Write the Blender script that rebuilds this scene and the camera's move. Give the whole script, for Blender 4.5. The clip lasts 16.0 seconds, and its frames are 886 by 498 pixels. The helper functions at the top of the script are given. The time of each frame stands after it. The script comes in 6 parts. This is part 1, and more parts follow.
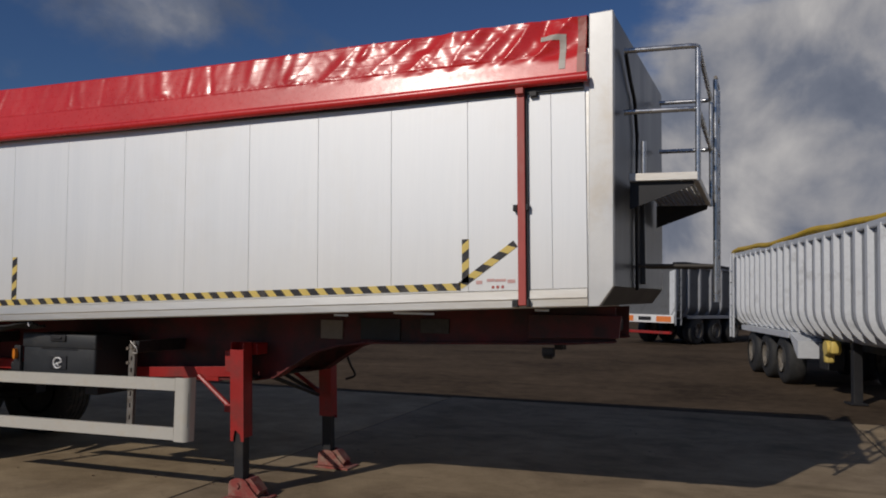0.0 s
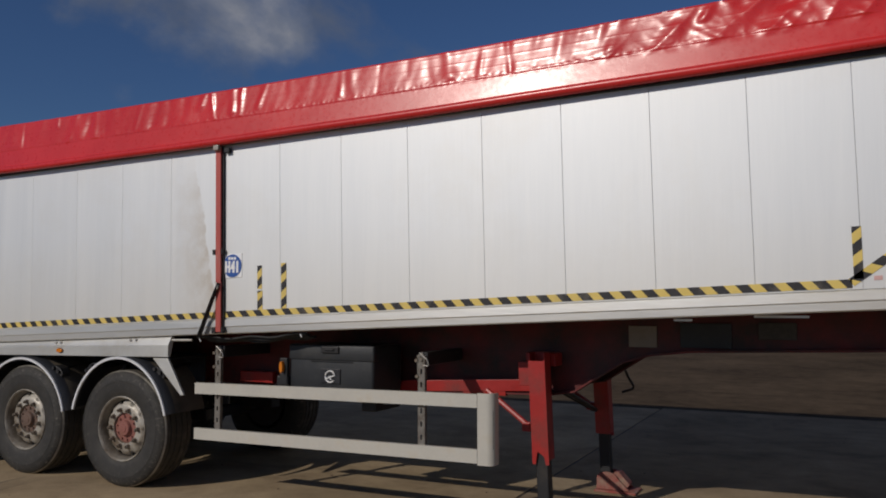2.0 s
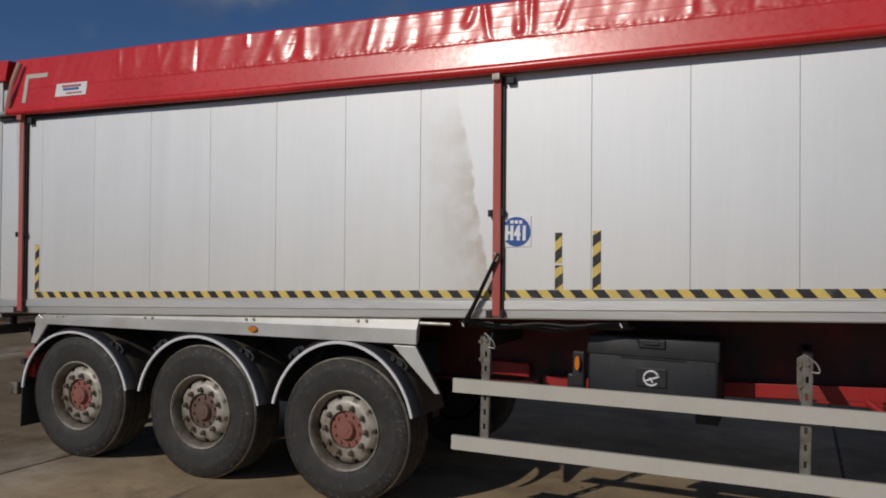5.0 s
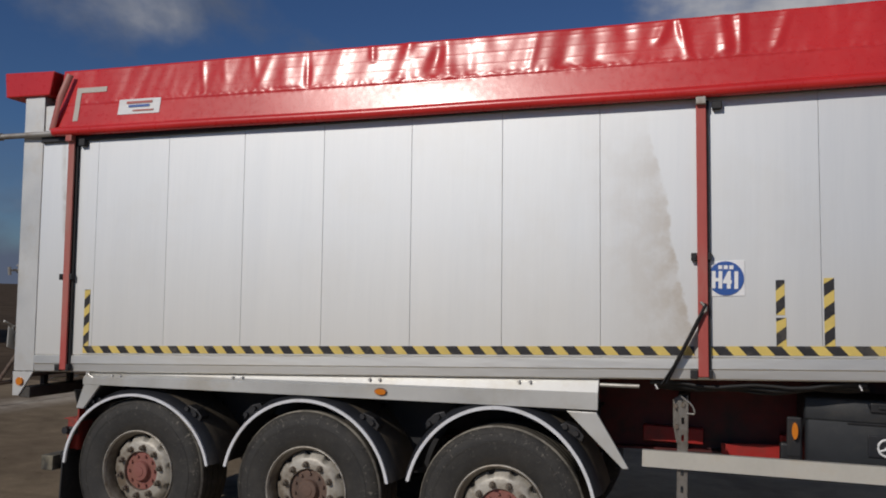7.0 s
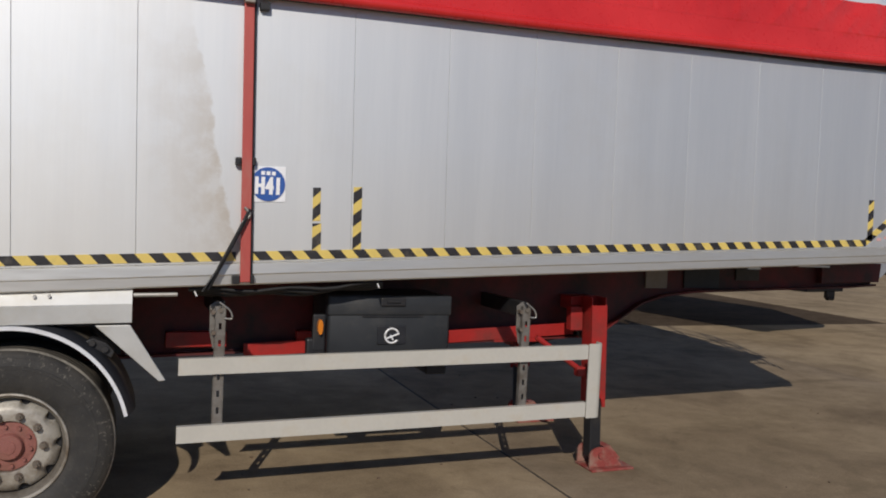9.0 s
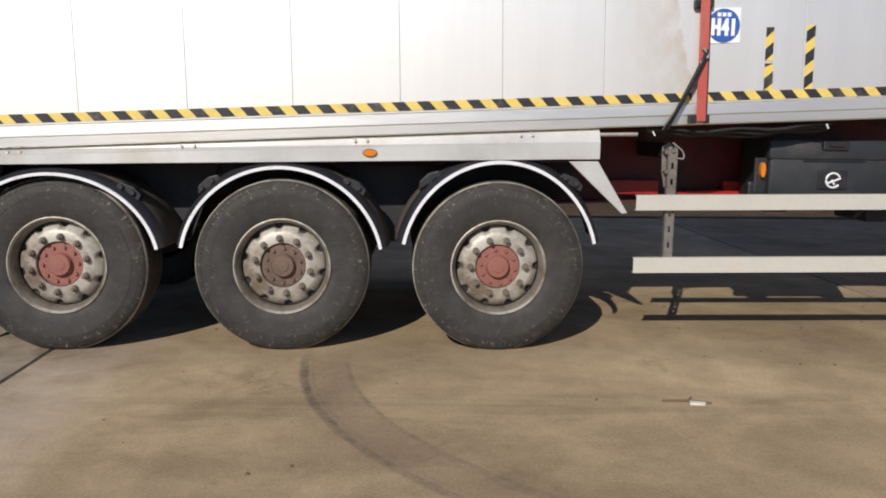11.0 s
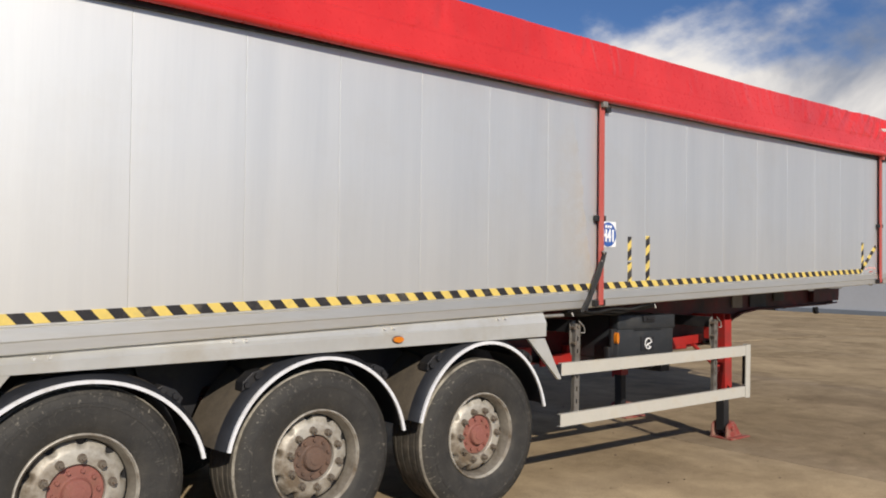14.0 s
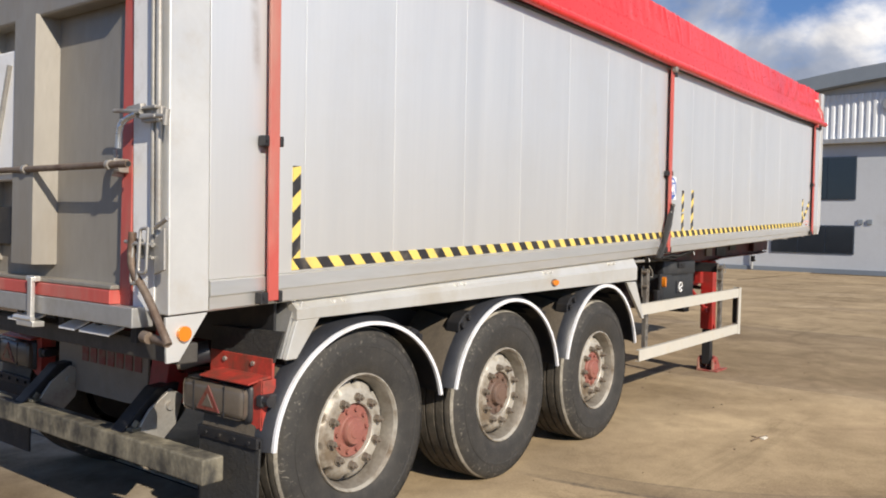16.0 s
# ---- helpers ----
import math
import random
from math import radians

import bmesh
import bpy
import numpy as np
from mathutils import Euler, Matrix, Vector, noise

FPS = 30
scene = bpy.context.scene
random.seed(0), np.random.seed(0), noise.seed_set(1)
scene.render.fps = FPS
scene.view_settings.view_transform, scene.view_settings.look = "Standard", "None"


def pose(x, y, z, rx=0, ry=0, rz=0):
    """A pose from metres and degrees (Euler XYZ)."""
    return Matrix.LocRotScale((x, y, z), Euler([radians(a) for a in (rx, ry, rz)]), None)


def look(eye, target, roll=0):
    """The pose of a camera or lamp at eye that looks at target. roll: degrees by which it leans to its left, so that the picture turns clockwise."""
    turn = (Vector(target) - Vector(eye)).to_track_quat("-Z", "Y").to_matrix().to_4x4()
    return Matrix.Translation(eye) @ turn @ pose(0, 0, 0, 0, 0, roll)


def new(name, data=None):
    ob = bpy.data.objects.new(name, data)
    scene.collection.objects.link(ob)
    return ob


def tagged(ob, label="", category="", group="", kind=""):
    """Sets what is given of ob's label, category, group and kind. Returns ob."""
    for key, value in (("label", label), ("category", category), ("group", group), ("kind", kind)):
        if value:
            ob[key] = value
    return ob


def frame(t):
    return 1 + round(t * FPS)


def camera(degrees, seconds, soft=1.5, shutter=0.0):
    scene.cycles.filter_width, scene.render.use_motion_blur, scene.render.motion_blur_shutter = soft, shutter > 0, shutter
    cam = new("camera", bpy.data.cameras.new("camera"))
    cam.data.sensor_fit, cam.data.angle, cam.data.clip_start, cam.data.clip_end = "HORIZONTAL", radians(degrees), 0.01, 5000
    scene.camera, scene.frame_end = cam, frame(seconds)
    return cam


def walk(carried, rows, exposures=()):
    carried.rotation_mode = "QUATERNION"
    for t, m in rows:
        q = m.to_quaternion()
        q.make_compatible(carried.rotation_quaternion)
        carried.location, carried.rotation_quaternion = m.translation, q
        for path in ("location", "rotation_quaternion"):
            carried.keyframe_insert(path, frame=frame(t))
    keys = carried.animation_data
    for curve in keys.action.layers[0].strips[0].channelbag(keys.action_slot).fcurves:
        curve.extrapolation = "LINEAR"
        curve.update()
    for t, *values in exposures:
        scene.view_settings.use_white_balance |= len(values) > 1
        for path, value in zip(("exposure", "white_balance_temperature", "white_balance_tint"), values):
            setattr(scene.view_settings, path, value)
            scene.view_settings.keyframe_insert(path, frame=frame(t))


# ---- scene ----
cam = camera(57.6, 16.0, soft=1.9)
PATH = [
    (0, (-0.06, -0.308, 1.743), (-0.721, 1.577, 1.855), 1.0),
    (0.3, (-0.265, -0.29, 1.701), (-0.931, 1.592, 1.82), 2.3),
    (0.5, (-0.491, -0.316, 1.752), (-1.159, 1.566, 1.848), 2.5),
    (0.7, (-0.71, -0.313, 1.747), (-1.429, 1.551, 1.837), 1.2),
    (1, (-0.975, -0.319, 1.726), (-1.787, 1.507, 1.808), -0.5),
    (1.5, (-1.454, -0.222, 1.714), (-2.277, 1.599, 1.804), -0.5),
    (2, (-1.928, -0.185, 1.704), (-2.805, 1.608, 1.829), -0.0),
    (2.2, (-2.127, -0.19, 1.707), (-3.013, 1.601, 1.807), -0.1),
    (2.5, (-2.401, -0.135, 1.67), (-3.284, 1.655, 1.796), 0.6),
    (3, (-2.84, -0.022, 1.655), (-3.727, 1.768, 1.749), 0.2),
    (3.5, (-3.324, 0.013, 1.669), (-4.12, 1.847, 1.741), -1.1),
    (4, (-3.811, 0.091, 1.663), (-4.583, 1.934, 1.764), -1.6),
    (4.2, (-4.006, 0.11, 1.692), (-4.769, 1.955, 1.776), -0.5),
    (4.5, (-4.299, 0.138, 1.738), (-5.05, 1.989, 1.831), 1.1),
    (4.9, (-4.742, 0.129, 1.826), (-5.53, 1.967, 1.843), 1.7),
    (5, (-4.837, 0.145, 1.847), (-5.648, 1.973, 1.853), 1.5),
    (5.2, (-5.034, 0.195, 1.85), (-5.881, 2.006, 1.851), 0.3),
    (7.3, (-6.866, 0.398, 1.836), (-7.342, 2.335, 1.981), 2.2),
    (7.5, (-6.986, 0.465, 1.808), (-7.244, 2.441, 1.979), 1.5),
    (7.6, (-7.041, 0.493, 1.821), (-7.162, 2.481, 2.012), 1.0),
    (7.7, (-7.061, 0.511, 1.829), (-7.112, 2.5, 2.03), -0.3),
    (7.8, (-7.105, 0.539, 1.844), (-7.037, 2.528, 2.045), -1.1),
    (7.9, (-7.172, 0.577, 1.863), (-6.919, 2.55, 2.064), -0.6),
    (8, (-7.242, 0.604, 1.882), (-6.816, 2.549, 2.068), 0.3),
    (8.1, (-7.321, 0.61, 1.896), (-6.715, 2.509, 2.07), 2.1),
    (8.2, (-7.307, 0.669, 1.964), (-6.59, 2.531, 2.104), 2.5),
    (10.3, (-7.659, 0.186, 1.463), (-7.048, 2.075, 1.222), -0.8),
    (10.5, (-7.887, 0.254, 1.382), (-7.45, 2.192, 1.155), -0.6),
    (10.6, (-7.998, 0.266, 1.358), (-7.623, 2.217, 1.129), 0.2),
    (10.8, (-8.214, 0.316, 1.362), (-8.012, 2.28, 1.090), 0.5),
    (11, (-8.431, 0.366, 1.379), (-8.332, 2.341, 1.078), 0.8),
    (11.5, (-9.088, 0.457, 1.461), (-9.078, 2.419, 1.075), 0.2),
    (11.8, (-9.537, 0.51, 1.569), (-9.362, 2.453, 1.131), 0.4),
    (12, (-9.609, 0.588, 1.68), (-9.177, 2.503, 1.301), 1.6),
    (12.2, (-9.851, 0.649, 1.637), (-9.223, 2.531, 1.385), 1.5),
    (12.3, (-9.943, 0.685, 1.632), (-9.203, 2.533, 1.456), 2.0),
    (12.5, (-10.128, 0.756, 1.622), (-9.22, 2.537, 1.555), 3.1),
    (13, (-10.65, 0.776, 1.548), (-9.558, 2.451, 1.593), 2.2),
    (13.5, (-11.174, 0.881, 1.608), (-10.029, 2.521, 1.631), 1.4),
    (14, (-11.701, 1.09, 1.639), (-10.417, 2.622, 1.701), 1.5),
    (14.5, (-12.125, 1.453, 1.596), (-10.725, 2.881, 1.635), 0.3),
    (15, (-12.589, 1.77, 1.555), (-11.118, 3.123, 1.619), 0.2),
    (15.2, (-12.798, 1.88, 1.539), (-11.319, 3.226, 1.565), 0.3),
    (15.5, (-13.05, 2.108, 1.537), (-11.537, 3.416, 1.516), 1.9),
    (16, (-13.468, 2.49, 1.524), (-11.871, 3.693, 1.488), 1.6),
]
walk(cam, [(t, look(eye, target, roll)) for t, eye, target, roll in PATH], [(0.0,-1.27,6800,12),(5.2,-1.33,6750,11),(7.3,-1.22,6650,11),(8.2,-1.2,6650,11),(10.3,-0.18,6800,11),(10.9,-0.25,6800,11),(11.5,-0.58,6850,11),(12.0,-0.38,6850,10),(12.5,-0.36,6850,10),(13.0,-0.32,6950,10),(14.5,-0.20,7150,10),(15.2,0.0,7200,10),(16.0,0.21,7200,10)])

# ---- world, sun, exposure ----
SUN_TO = Vector((-0.32, -0.79, 0.505)).normalized()
world = bpy.data.worlds.new("sky")
scene.world = world
world.use_nodes = True


def shader_graph(tree):
    """Short makers of nodes and links in one tree."""
    tree.nodes.clear()

    def add(kind, **kw):
        n = tree.nodes.new(kind)
        for k, v in kw.items():
            if k in n.inputs:
                n.inputs[k].default_value = v
        return n

    def link(a, b):
        tree.links.new(a, b)

    return add, link


def ramp(add, link, src, stops, mode="LINEAR"):
    r = add("ShaderNodeValToRGB")
    r.color_ramp.interpolation = mode
    while len(r.color_ramp.elements) < len(stops):
        r.color_ramp.elements.new(0.5)
    for e, (p, c) in zip(r.color_ramp.elements, stops):
        e.position = p
        e.color = (c, c, c, 1) if isinstance(c, (int, float)) else (*c, 1)
    link(src, r.inputs[0])
    return r.outputs[0]


def math_node(add, link, op, a, b=None, c=None, clamp=False):
    n = add("ShaderNodeMath")
    n.operation, n.use_clamp = op, clamp
    for i, v in enumerate((a, b, c)):
        if v is None:
            continue
        if isinstance(v, (int, float)):
            n.inputs[i].default_value = v
        else:
            link(v, n.inputs[i])
    return n.outputs[0]


def mix_color(add, link, fac, a, b, blend="MIX"):
    n = add("ShaderNodeMix")
    n.data_type, n.blend_type = "RGBA", blend
    for i, v in ((0, fac), (6, a), (7, b)):
        if isinstance(v, (int, float)):
            n.inputs[i].default_value = v
        elif isinstance(v, tuple):
            n.inputs[i].default_value = (*v, 1)
        else:
            link(v, n.inputs[i])
    return n.outputs[2]


def build_sky():
    add, link = shader_graph(world.node_tree)
    sky = add("ShaderNodeTexSky")
    sky.sky_type, sky.sun_disc = "NISHITA", False
    sky.sun_elevation, sky.sun_rotation = math.asin(SUN_TO.z), math.atan2(SUN_TO.x, SUN_TO.y)
    sky.air_density, sky.dust_density, sky.ozone_density = 1.0, 0.3, 5.0
    coord = add("ShaderNodeTexCoord")
    sep = add("ShaderNodeSeparateXYZ")
    link(coord.outputs["Generated"], sep.inputs[0])
    high = math_node(add, link, "MAXIMUM", math_node(add, link, "ADD", sep.outputs[2], 0.55), 0.2)
    flat = add("ShaderNodeVectorMath")
    flat.operation = "DIVIDE"
    link(coord.outputs["Generated"], flat.inputs[0])
    three = add("ShaderNodeCombineXYZ")
    for i in range(3):
        link(high, three.inputs[i])
    link(three.outputs[0], flat.inputs[1])
    shift = add("ShaderNodeMapping")
    shift.inputs["Location"].default_value = (5.3, 1.7, 0.0)
    link(flat.outputs[0], shift.inputs[0])
    big = add("ShaderNodeTexNoise", Scale=1.75, Detail=10.0, Roughness=0.55, Distortion=0.25)
    link(shift.outputs[0], big.inputs["Vector"])
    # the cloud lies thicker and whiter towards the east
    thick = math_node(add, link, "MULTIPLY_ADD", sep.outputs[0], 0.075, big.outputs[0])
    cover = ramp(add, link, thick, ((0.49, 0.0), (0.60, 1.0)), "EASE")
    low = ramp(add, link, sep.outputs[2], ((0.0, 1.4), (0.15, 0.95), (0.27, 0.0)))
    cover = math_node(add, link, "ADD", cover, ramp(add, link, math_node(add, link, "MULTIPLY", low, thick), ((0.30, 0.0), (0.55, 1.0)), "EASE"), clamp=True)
    cover = math_node(add, link, "MULTIPLY", cover, ramp(add, link, sep.outputs[2], ((0.45, 1.0), (0.85, 0.3))))
    # the sun's half of the sky is mostly clear
    sunny = ramp(add, link, math_node(add, link, "MULTIPLY_ADD", sep.outputs[1], 0.5, 0.5), ((0.35, 0.30), (0.56, 1.0)))
    cover = math_node(add, link, "MULTIPLY", cover, sunny)
    puff = add("ShaderNodeTexNoise", Scale=4.6, Detail=9.0, Roughness=0.52, Distortion=0.3)
    link(coord.outputs["Generated"], puff.inputs["Vector"])
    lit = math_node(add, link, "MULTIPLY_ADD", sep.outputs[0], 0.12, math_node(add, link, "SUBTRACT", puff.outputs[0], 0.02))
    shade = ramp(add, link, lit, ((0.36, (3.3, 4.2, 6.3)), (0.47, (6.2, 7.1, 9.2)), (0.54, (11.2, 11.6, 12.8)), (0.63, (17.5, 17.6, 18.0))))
    blue = mix_color(add, link, 1.0, sky.outputs[0], (1.05, 1.34, 1.78), "MULTIPLY")
    out_col = mix_color(add, link, cover, blue, shade)
    bg = add("ShaderNodeBackground")
    bg.inputs["Strength"].default_value = 0.060
    link(out_col, bg.inputs[0])
    out = add("ShaderNodeOutputWorld")
    link(bg.outputs[0], out.inputs[0])


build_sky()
sun_data = bpy.data.lights.new("sun", "SUN")
sun_data.energy, sun_data.angle, sun_data.color = 5.0, radians(0.55), (1.0, 0.955, 0.89)
sun = new("sun", sun_data)
sun.matrix_world = look((0, -30, 30), Vector((0, -30, 30)) - SUN_TO)

# ---- materials ----
MATS = {}


def material(name, color, rough=0.6, metal=0.0, vary=0.12, scale=6.0, dirt=None, dirt_amount=0.0, dirt_scale=2.0,
             bump=0.0, bump_scale=60.0, coat=0.0, streak=None, per_object=0.0):
    """Painted, plastic or metal surface: base colour varied at two scales, patches of dirt, fine relief."""
    m = bpy.data.materials.new(name)
    m.use_nodes = True
    add, link = shader_graph(m.node_tree)
    coord = add("ShaderNodeTexCoord")
    vec = coord.outputs["Object"]
    if streak:
        mp = add("ShaderNodeMapping")
        mp.inputs["Scale"].default_value = streak
        link(vec, mp.inputs[0])
        svec = mp.outputs[0]
    else:
        svec = vec
    n1 = add("ShaderNodeTexNoise", Scale=scale, Detail=6.0, Roughness=0.6)
    link(svec, n1.inputs["Vector"])
    n2 = add("ShaderNodeTexNoise", Scale=scale * 9, Detail=3.0, Roughness=0.6)
    link(svec, n2.inputs["Vector"])
    f = math_node(add, link, "MULTIPLY_ADD", n2.outputs[0], 0.4, math_node(add, link, "MULTIPLY", n1.outputs[0], 0.6))
    lo = tuple(c * (1 - vary) for c in color)
    hi = tuple(min(1.0, c * (1 + vary)) for c in color)
    col = mix_color(add, link, ramp(add, link, f, ((0.3, 0.0), (0.7, 1.0))), lo, hi)
    if per_object:
        info = add("ShaderNodeObjectInfo")
        col = mix_color(add, link, math_node(add, link, "MULTIPLY", info.outputs["Random"], per_object), col,
                        tuple(c * 0.6 for c in color))
    if dirt:
        n3 = add("ShaderNodeTexNoise", Scale=dirt_scale, Detail=8.0, Roughness=0.65)
        link(svec, n3.inputs["Vector"])
        d = ramp(add, link, n3.outputs[0], ((0.62 - 0.3 * dirt_amount, 0.0), (0.8 - 0.2 * dirt_amount, min(1.0, 0.4 + dirt_amount))))
        col = mix_color(add, link, d, col, dirt)
    bsdf = add("ShaderNodeBsdfPrincipled")
    link(col, bsdf.inputs["Base Color"])
    bsdf.inputs["Metallic"].default_value = metal
    r = ramp(add, link, n1.outputs[0], ((0.3, max(0.03, rough - 0.08)), (0.7, min(1.0, rough + 0.08))))
    link(r, bsdf.inputs["Roughness"])
    bsdf.inputs["Coat Weight"].default_value = coat
    bsdf.inputs["Coat Roughness"].default_value = 0.12
    if bump:
        nb = add("ShaderNodeTexNoise", Scale=bump_scale, Detail=4.0, Roughness=0.6)
        link(svec, nb.inputs["Vector"])
        b = add("ShaderNodeBump", Strength=bump, Distance=0.01)
        link(nb.outputs[0], b.inputs["Height"])
        link(b.outputs[0], bsdf.inputs["Normal"])
    out = add("ShaderNodeOutputMaterial")
    link(bsdf.outputs[0], out.inputs[0])
    MATS[name] = m
    return m


def panel_material():
    """Anodised aluminium planks with vertical draw lines, and one brown water stain beside the middle strap."""
    m = bpy.data.materials.new("aluminium_plank")
    m.use_nodes = True
    add, link = shader_graph(m.node_tree)
    coord = add("ShaderNodeTexCoord")
    mp = add("ShaderNodeMapping")
    mp.inputs["Scale"].default_value = (1.0, 1.0, 0.045)
    link(coord.outputs["Object"], mp.inputs[0])
    n1 = add("ShaderNodeTexNoise", Scale=7.0, Detail=5.0, Roughness=0.6)
    link(mp.outputs[0], n1.inputs["Vector"])
    n2 = add("ShaderNodeTexNoise", Scale=60.0, Detail=3.0, Roughness=0.6)
    link(mp.outputs[0], n2.inputs["Vector"])
    info = add("ShaderNodeObjectInfo")
    f = math_node(add, link, "MULTIPLY_ADD", n2.outputs[0], 0.3, math_node(add, link, "MULTIPLY", n1.outputs[0], 0.7))
    f = math_node(add, link, "MULTIPLY_ADD", info.outputs["Random"], 0.10, f)
    col = mix_color(add, link, ramp(add, link, f, ((0.35, 0.0), (0.75, 1.0))), (0.70, 0.722, 0.738), (0.765, 0.782, 0.79))
    # pale brown dust towards the lower third
    nd = add("ShaderNodeTexNoise", Scale=1.3, Detail=7.0, Roughness=0.7)
    link(coord.outputs["Object"], nd.inputs["Vector"])
    dust = ramp(add, link, nd.outputs[0], ((0.5, 0.0), (0.85, 0.25)))
    col = mix_color(add, link, dust, col, (0.60, 0.55, 0.46))
    # a browner tone low down, thinning out over the lower half
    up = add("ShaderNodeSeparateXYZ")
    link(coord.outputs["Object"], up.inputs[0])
    low_tone = ramp(add, link, math_node(add, link, "MULTIPLY_ADD", nd.outputs[0], 0.10, math_node(add, link, "MULTIPLY", up.outputs[2], 0.25)), ((0.40, 0.42), (0.62, 0.0)))
    col = mix_color(add, link, low_tone, col, (0.70, 0.655, 0.57))
    # the stain: between a plank joint and a ragged slanting edge
    sep = add("ShaderNodeSeparateXYZ")
    link(coord.outputs["Object"], sep.inputs[0])
    wob = add("ShaderNodeTexNoise", Scale=4.5, Detail=5.0, Roughness=0.6)
    link(coord.outputs["Object"], wob.inputs["Vector"])
    edge = math_node(add, link, "MULTIPLY_ADD", sep.outputs[2], -0.215, -6.352)
    edge = math_node(add, link, "MULTIPLY_ADD", wob.outputs[0], 0.16, math_node(add, link, "SUBTRACT", edge, 0.08))
    dist = math_node(add, link, "SUBTRACT", edge, sep.outputs[0])
    inside = ramp(add, link, dist, ((0.0, 0.0), (0.02, 0.9), (0.15, 0.5), (0.5, 0.0)))
    fine = add("ShaderNodeTexNoise", Scale=9.0, Detail=6.0, Roughness=0.65)
    link(coord.outputs["Object"], fine.inputs["Vector"])
    patchy = ramp(add, link, fine.outputs[0], ((0.36, 0.3), (0.62, 1.0)))
    tall = ramp(add, link, math_node(add, link, "MULTIPLY", sep.outputs[2], 0.25), ((0.36, 0.8), (0.5, 1.0), (0.66, 0.5), (0.74, 0.05)))
    stain = math_node(add, link, "MULTIPLY", math_node(add, link, "MULTIPLY", inside, patchy), math_node(add, link, "MULTIPLY", tall, 0.72))
    col = mix_color(add, link, stain, col, (0.43, 0.35, 0.255))
    lean = math_node(add, link, "MULTIPLY_ADD", sep.outputs[2], 0.075, sep.outputs[0])
    run = ramp(add, link, math_node(add, link, "ADD", math_node(add, link, "MULTIPLY_ADD", wob.outputs[0], 0.03, lean), 12.0), ((0.925, 0.0), (0.955, 0.8), (0.965, 0.9), (0.985, 0.0)))
    run = math_node(add, link, "MULTIPLY", run, ramp(add, link, math_node(add, link, "MULTIPLY", sep.outputs[2], 0.25), ((0.53, 0.0), (0.57, 0.7), (0.72, 0.4))))
    col = mix_color(add, link, math_node(add, link, "MULTIPLY", run, patchy), col, (0.36, 0.31, 0.26))
    bsdf = add("ShaderNodeBsdfPrincipled")
    link(col, bsdf.inputs["Base Color"])
    link(math_node(add, link, "SUBTRACT", PANEL_METAL, math_node(add, link, "MULTIPLY", stain, 0.7)), bsdf.inputs["Metallic"])
    link(ramp(add, link, n1.outputs[0], ((0.3, PANEL_ROUGH - 0.015), (0.7, PANEL_ROUGH + 0.015))), bsdf.inputs["Roughness"])
    b = add("ShaderNodeBump", Strength=0.05, Distance=0.004)
    link(f, b.inputs["Height"])
    link(b.outputs[0], bsdf.inputs["Normal"])
    out = add("ShaderNodeOutputMaterial")
    link(bsdf.outputs[0], out.inputs[0])
    return m


PANEL_METAL, PANEL_ROUGH = 0.84, 0.60
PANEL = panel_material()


def tarp_material():
    m = bpy.data.materials.new("red_tarpaulin")
    m.use_nodes = True
    add, link = shader_graph(m.node_tree)
    coord = add("ShaderNodeTexCoord")
    n1 = add("ShaderNodeTexNoise", Scale=1.6, Detail=6.0, Roughness=0.6)
    link(coord.outputs["Object"], n1.inputs["Vector"])
    n2 = add("ShaderNodeTexNoise", Scale=26.0, Detail=4.0, Roughness=0.6)
    link(coord.outputs["Object"], n2.inputs["Vector"])
    col = mix_color(add, link, ramp(add, link, n1.outputs[0], ((0.3, 0.0), (0.7, 1.0))), (0.56, 0.020, 0.020), (0.70, 0.034, 0.033))
    col = mix_color(add, link, ramp(add, link, n2.outputs[0], ((0.66, 0.0), (0.9, 0.15))), col, (0.42, 0.08, 0.065))
    bsdf = add("ShaderNodeBsdfPrincipled")
    link(col, bsdf.inputs["Base Color"])
    link(ramp(add, link, n2.outputs[0], ((0.3, 0.255), (0.7, 0.335))), bsdf.inputs["Roughness"])
    bsdf.inputs["Coat Weight"].default_value = 0.15
    bsdf.inputs["Coat Roughness"].default_value = 0.18
    n3 = add("ShaderNodeTexNoise", Scale=9.0, Detail=5.0, Roughness=0.65, Distortion=0.8)
    link(coord.outputs["Object"], n3.inputs["Vector"])
    b = add("ShaderNodeBump", Strength=0.03, Distance=0.02)
    link(n3.outputs[0], b.inputs["Height"])
    link(b.outputs[0], bsdf.inputs["Normal"])
    out = add("ShaderNodeOutputMaterial")
    link(bsdf.outputs[0], out.inputs[0])
    return m


TARP = tarp_material()


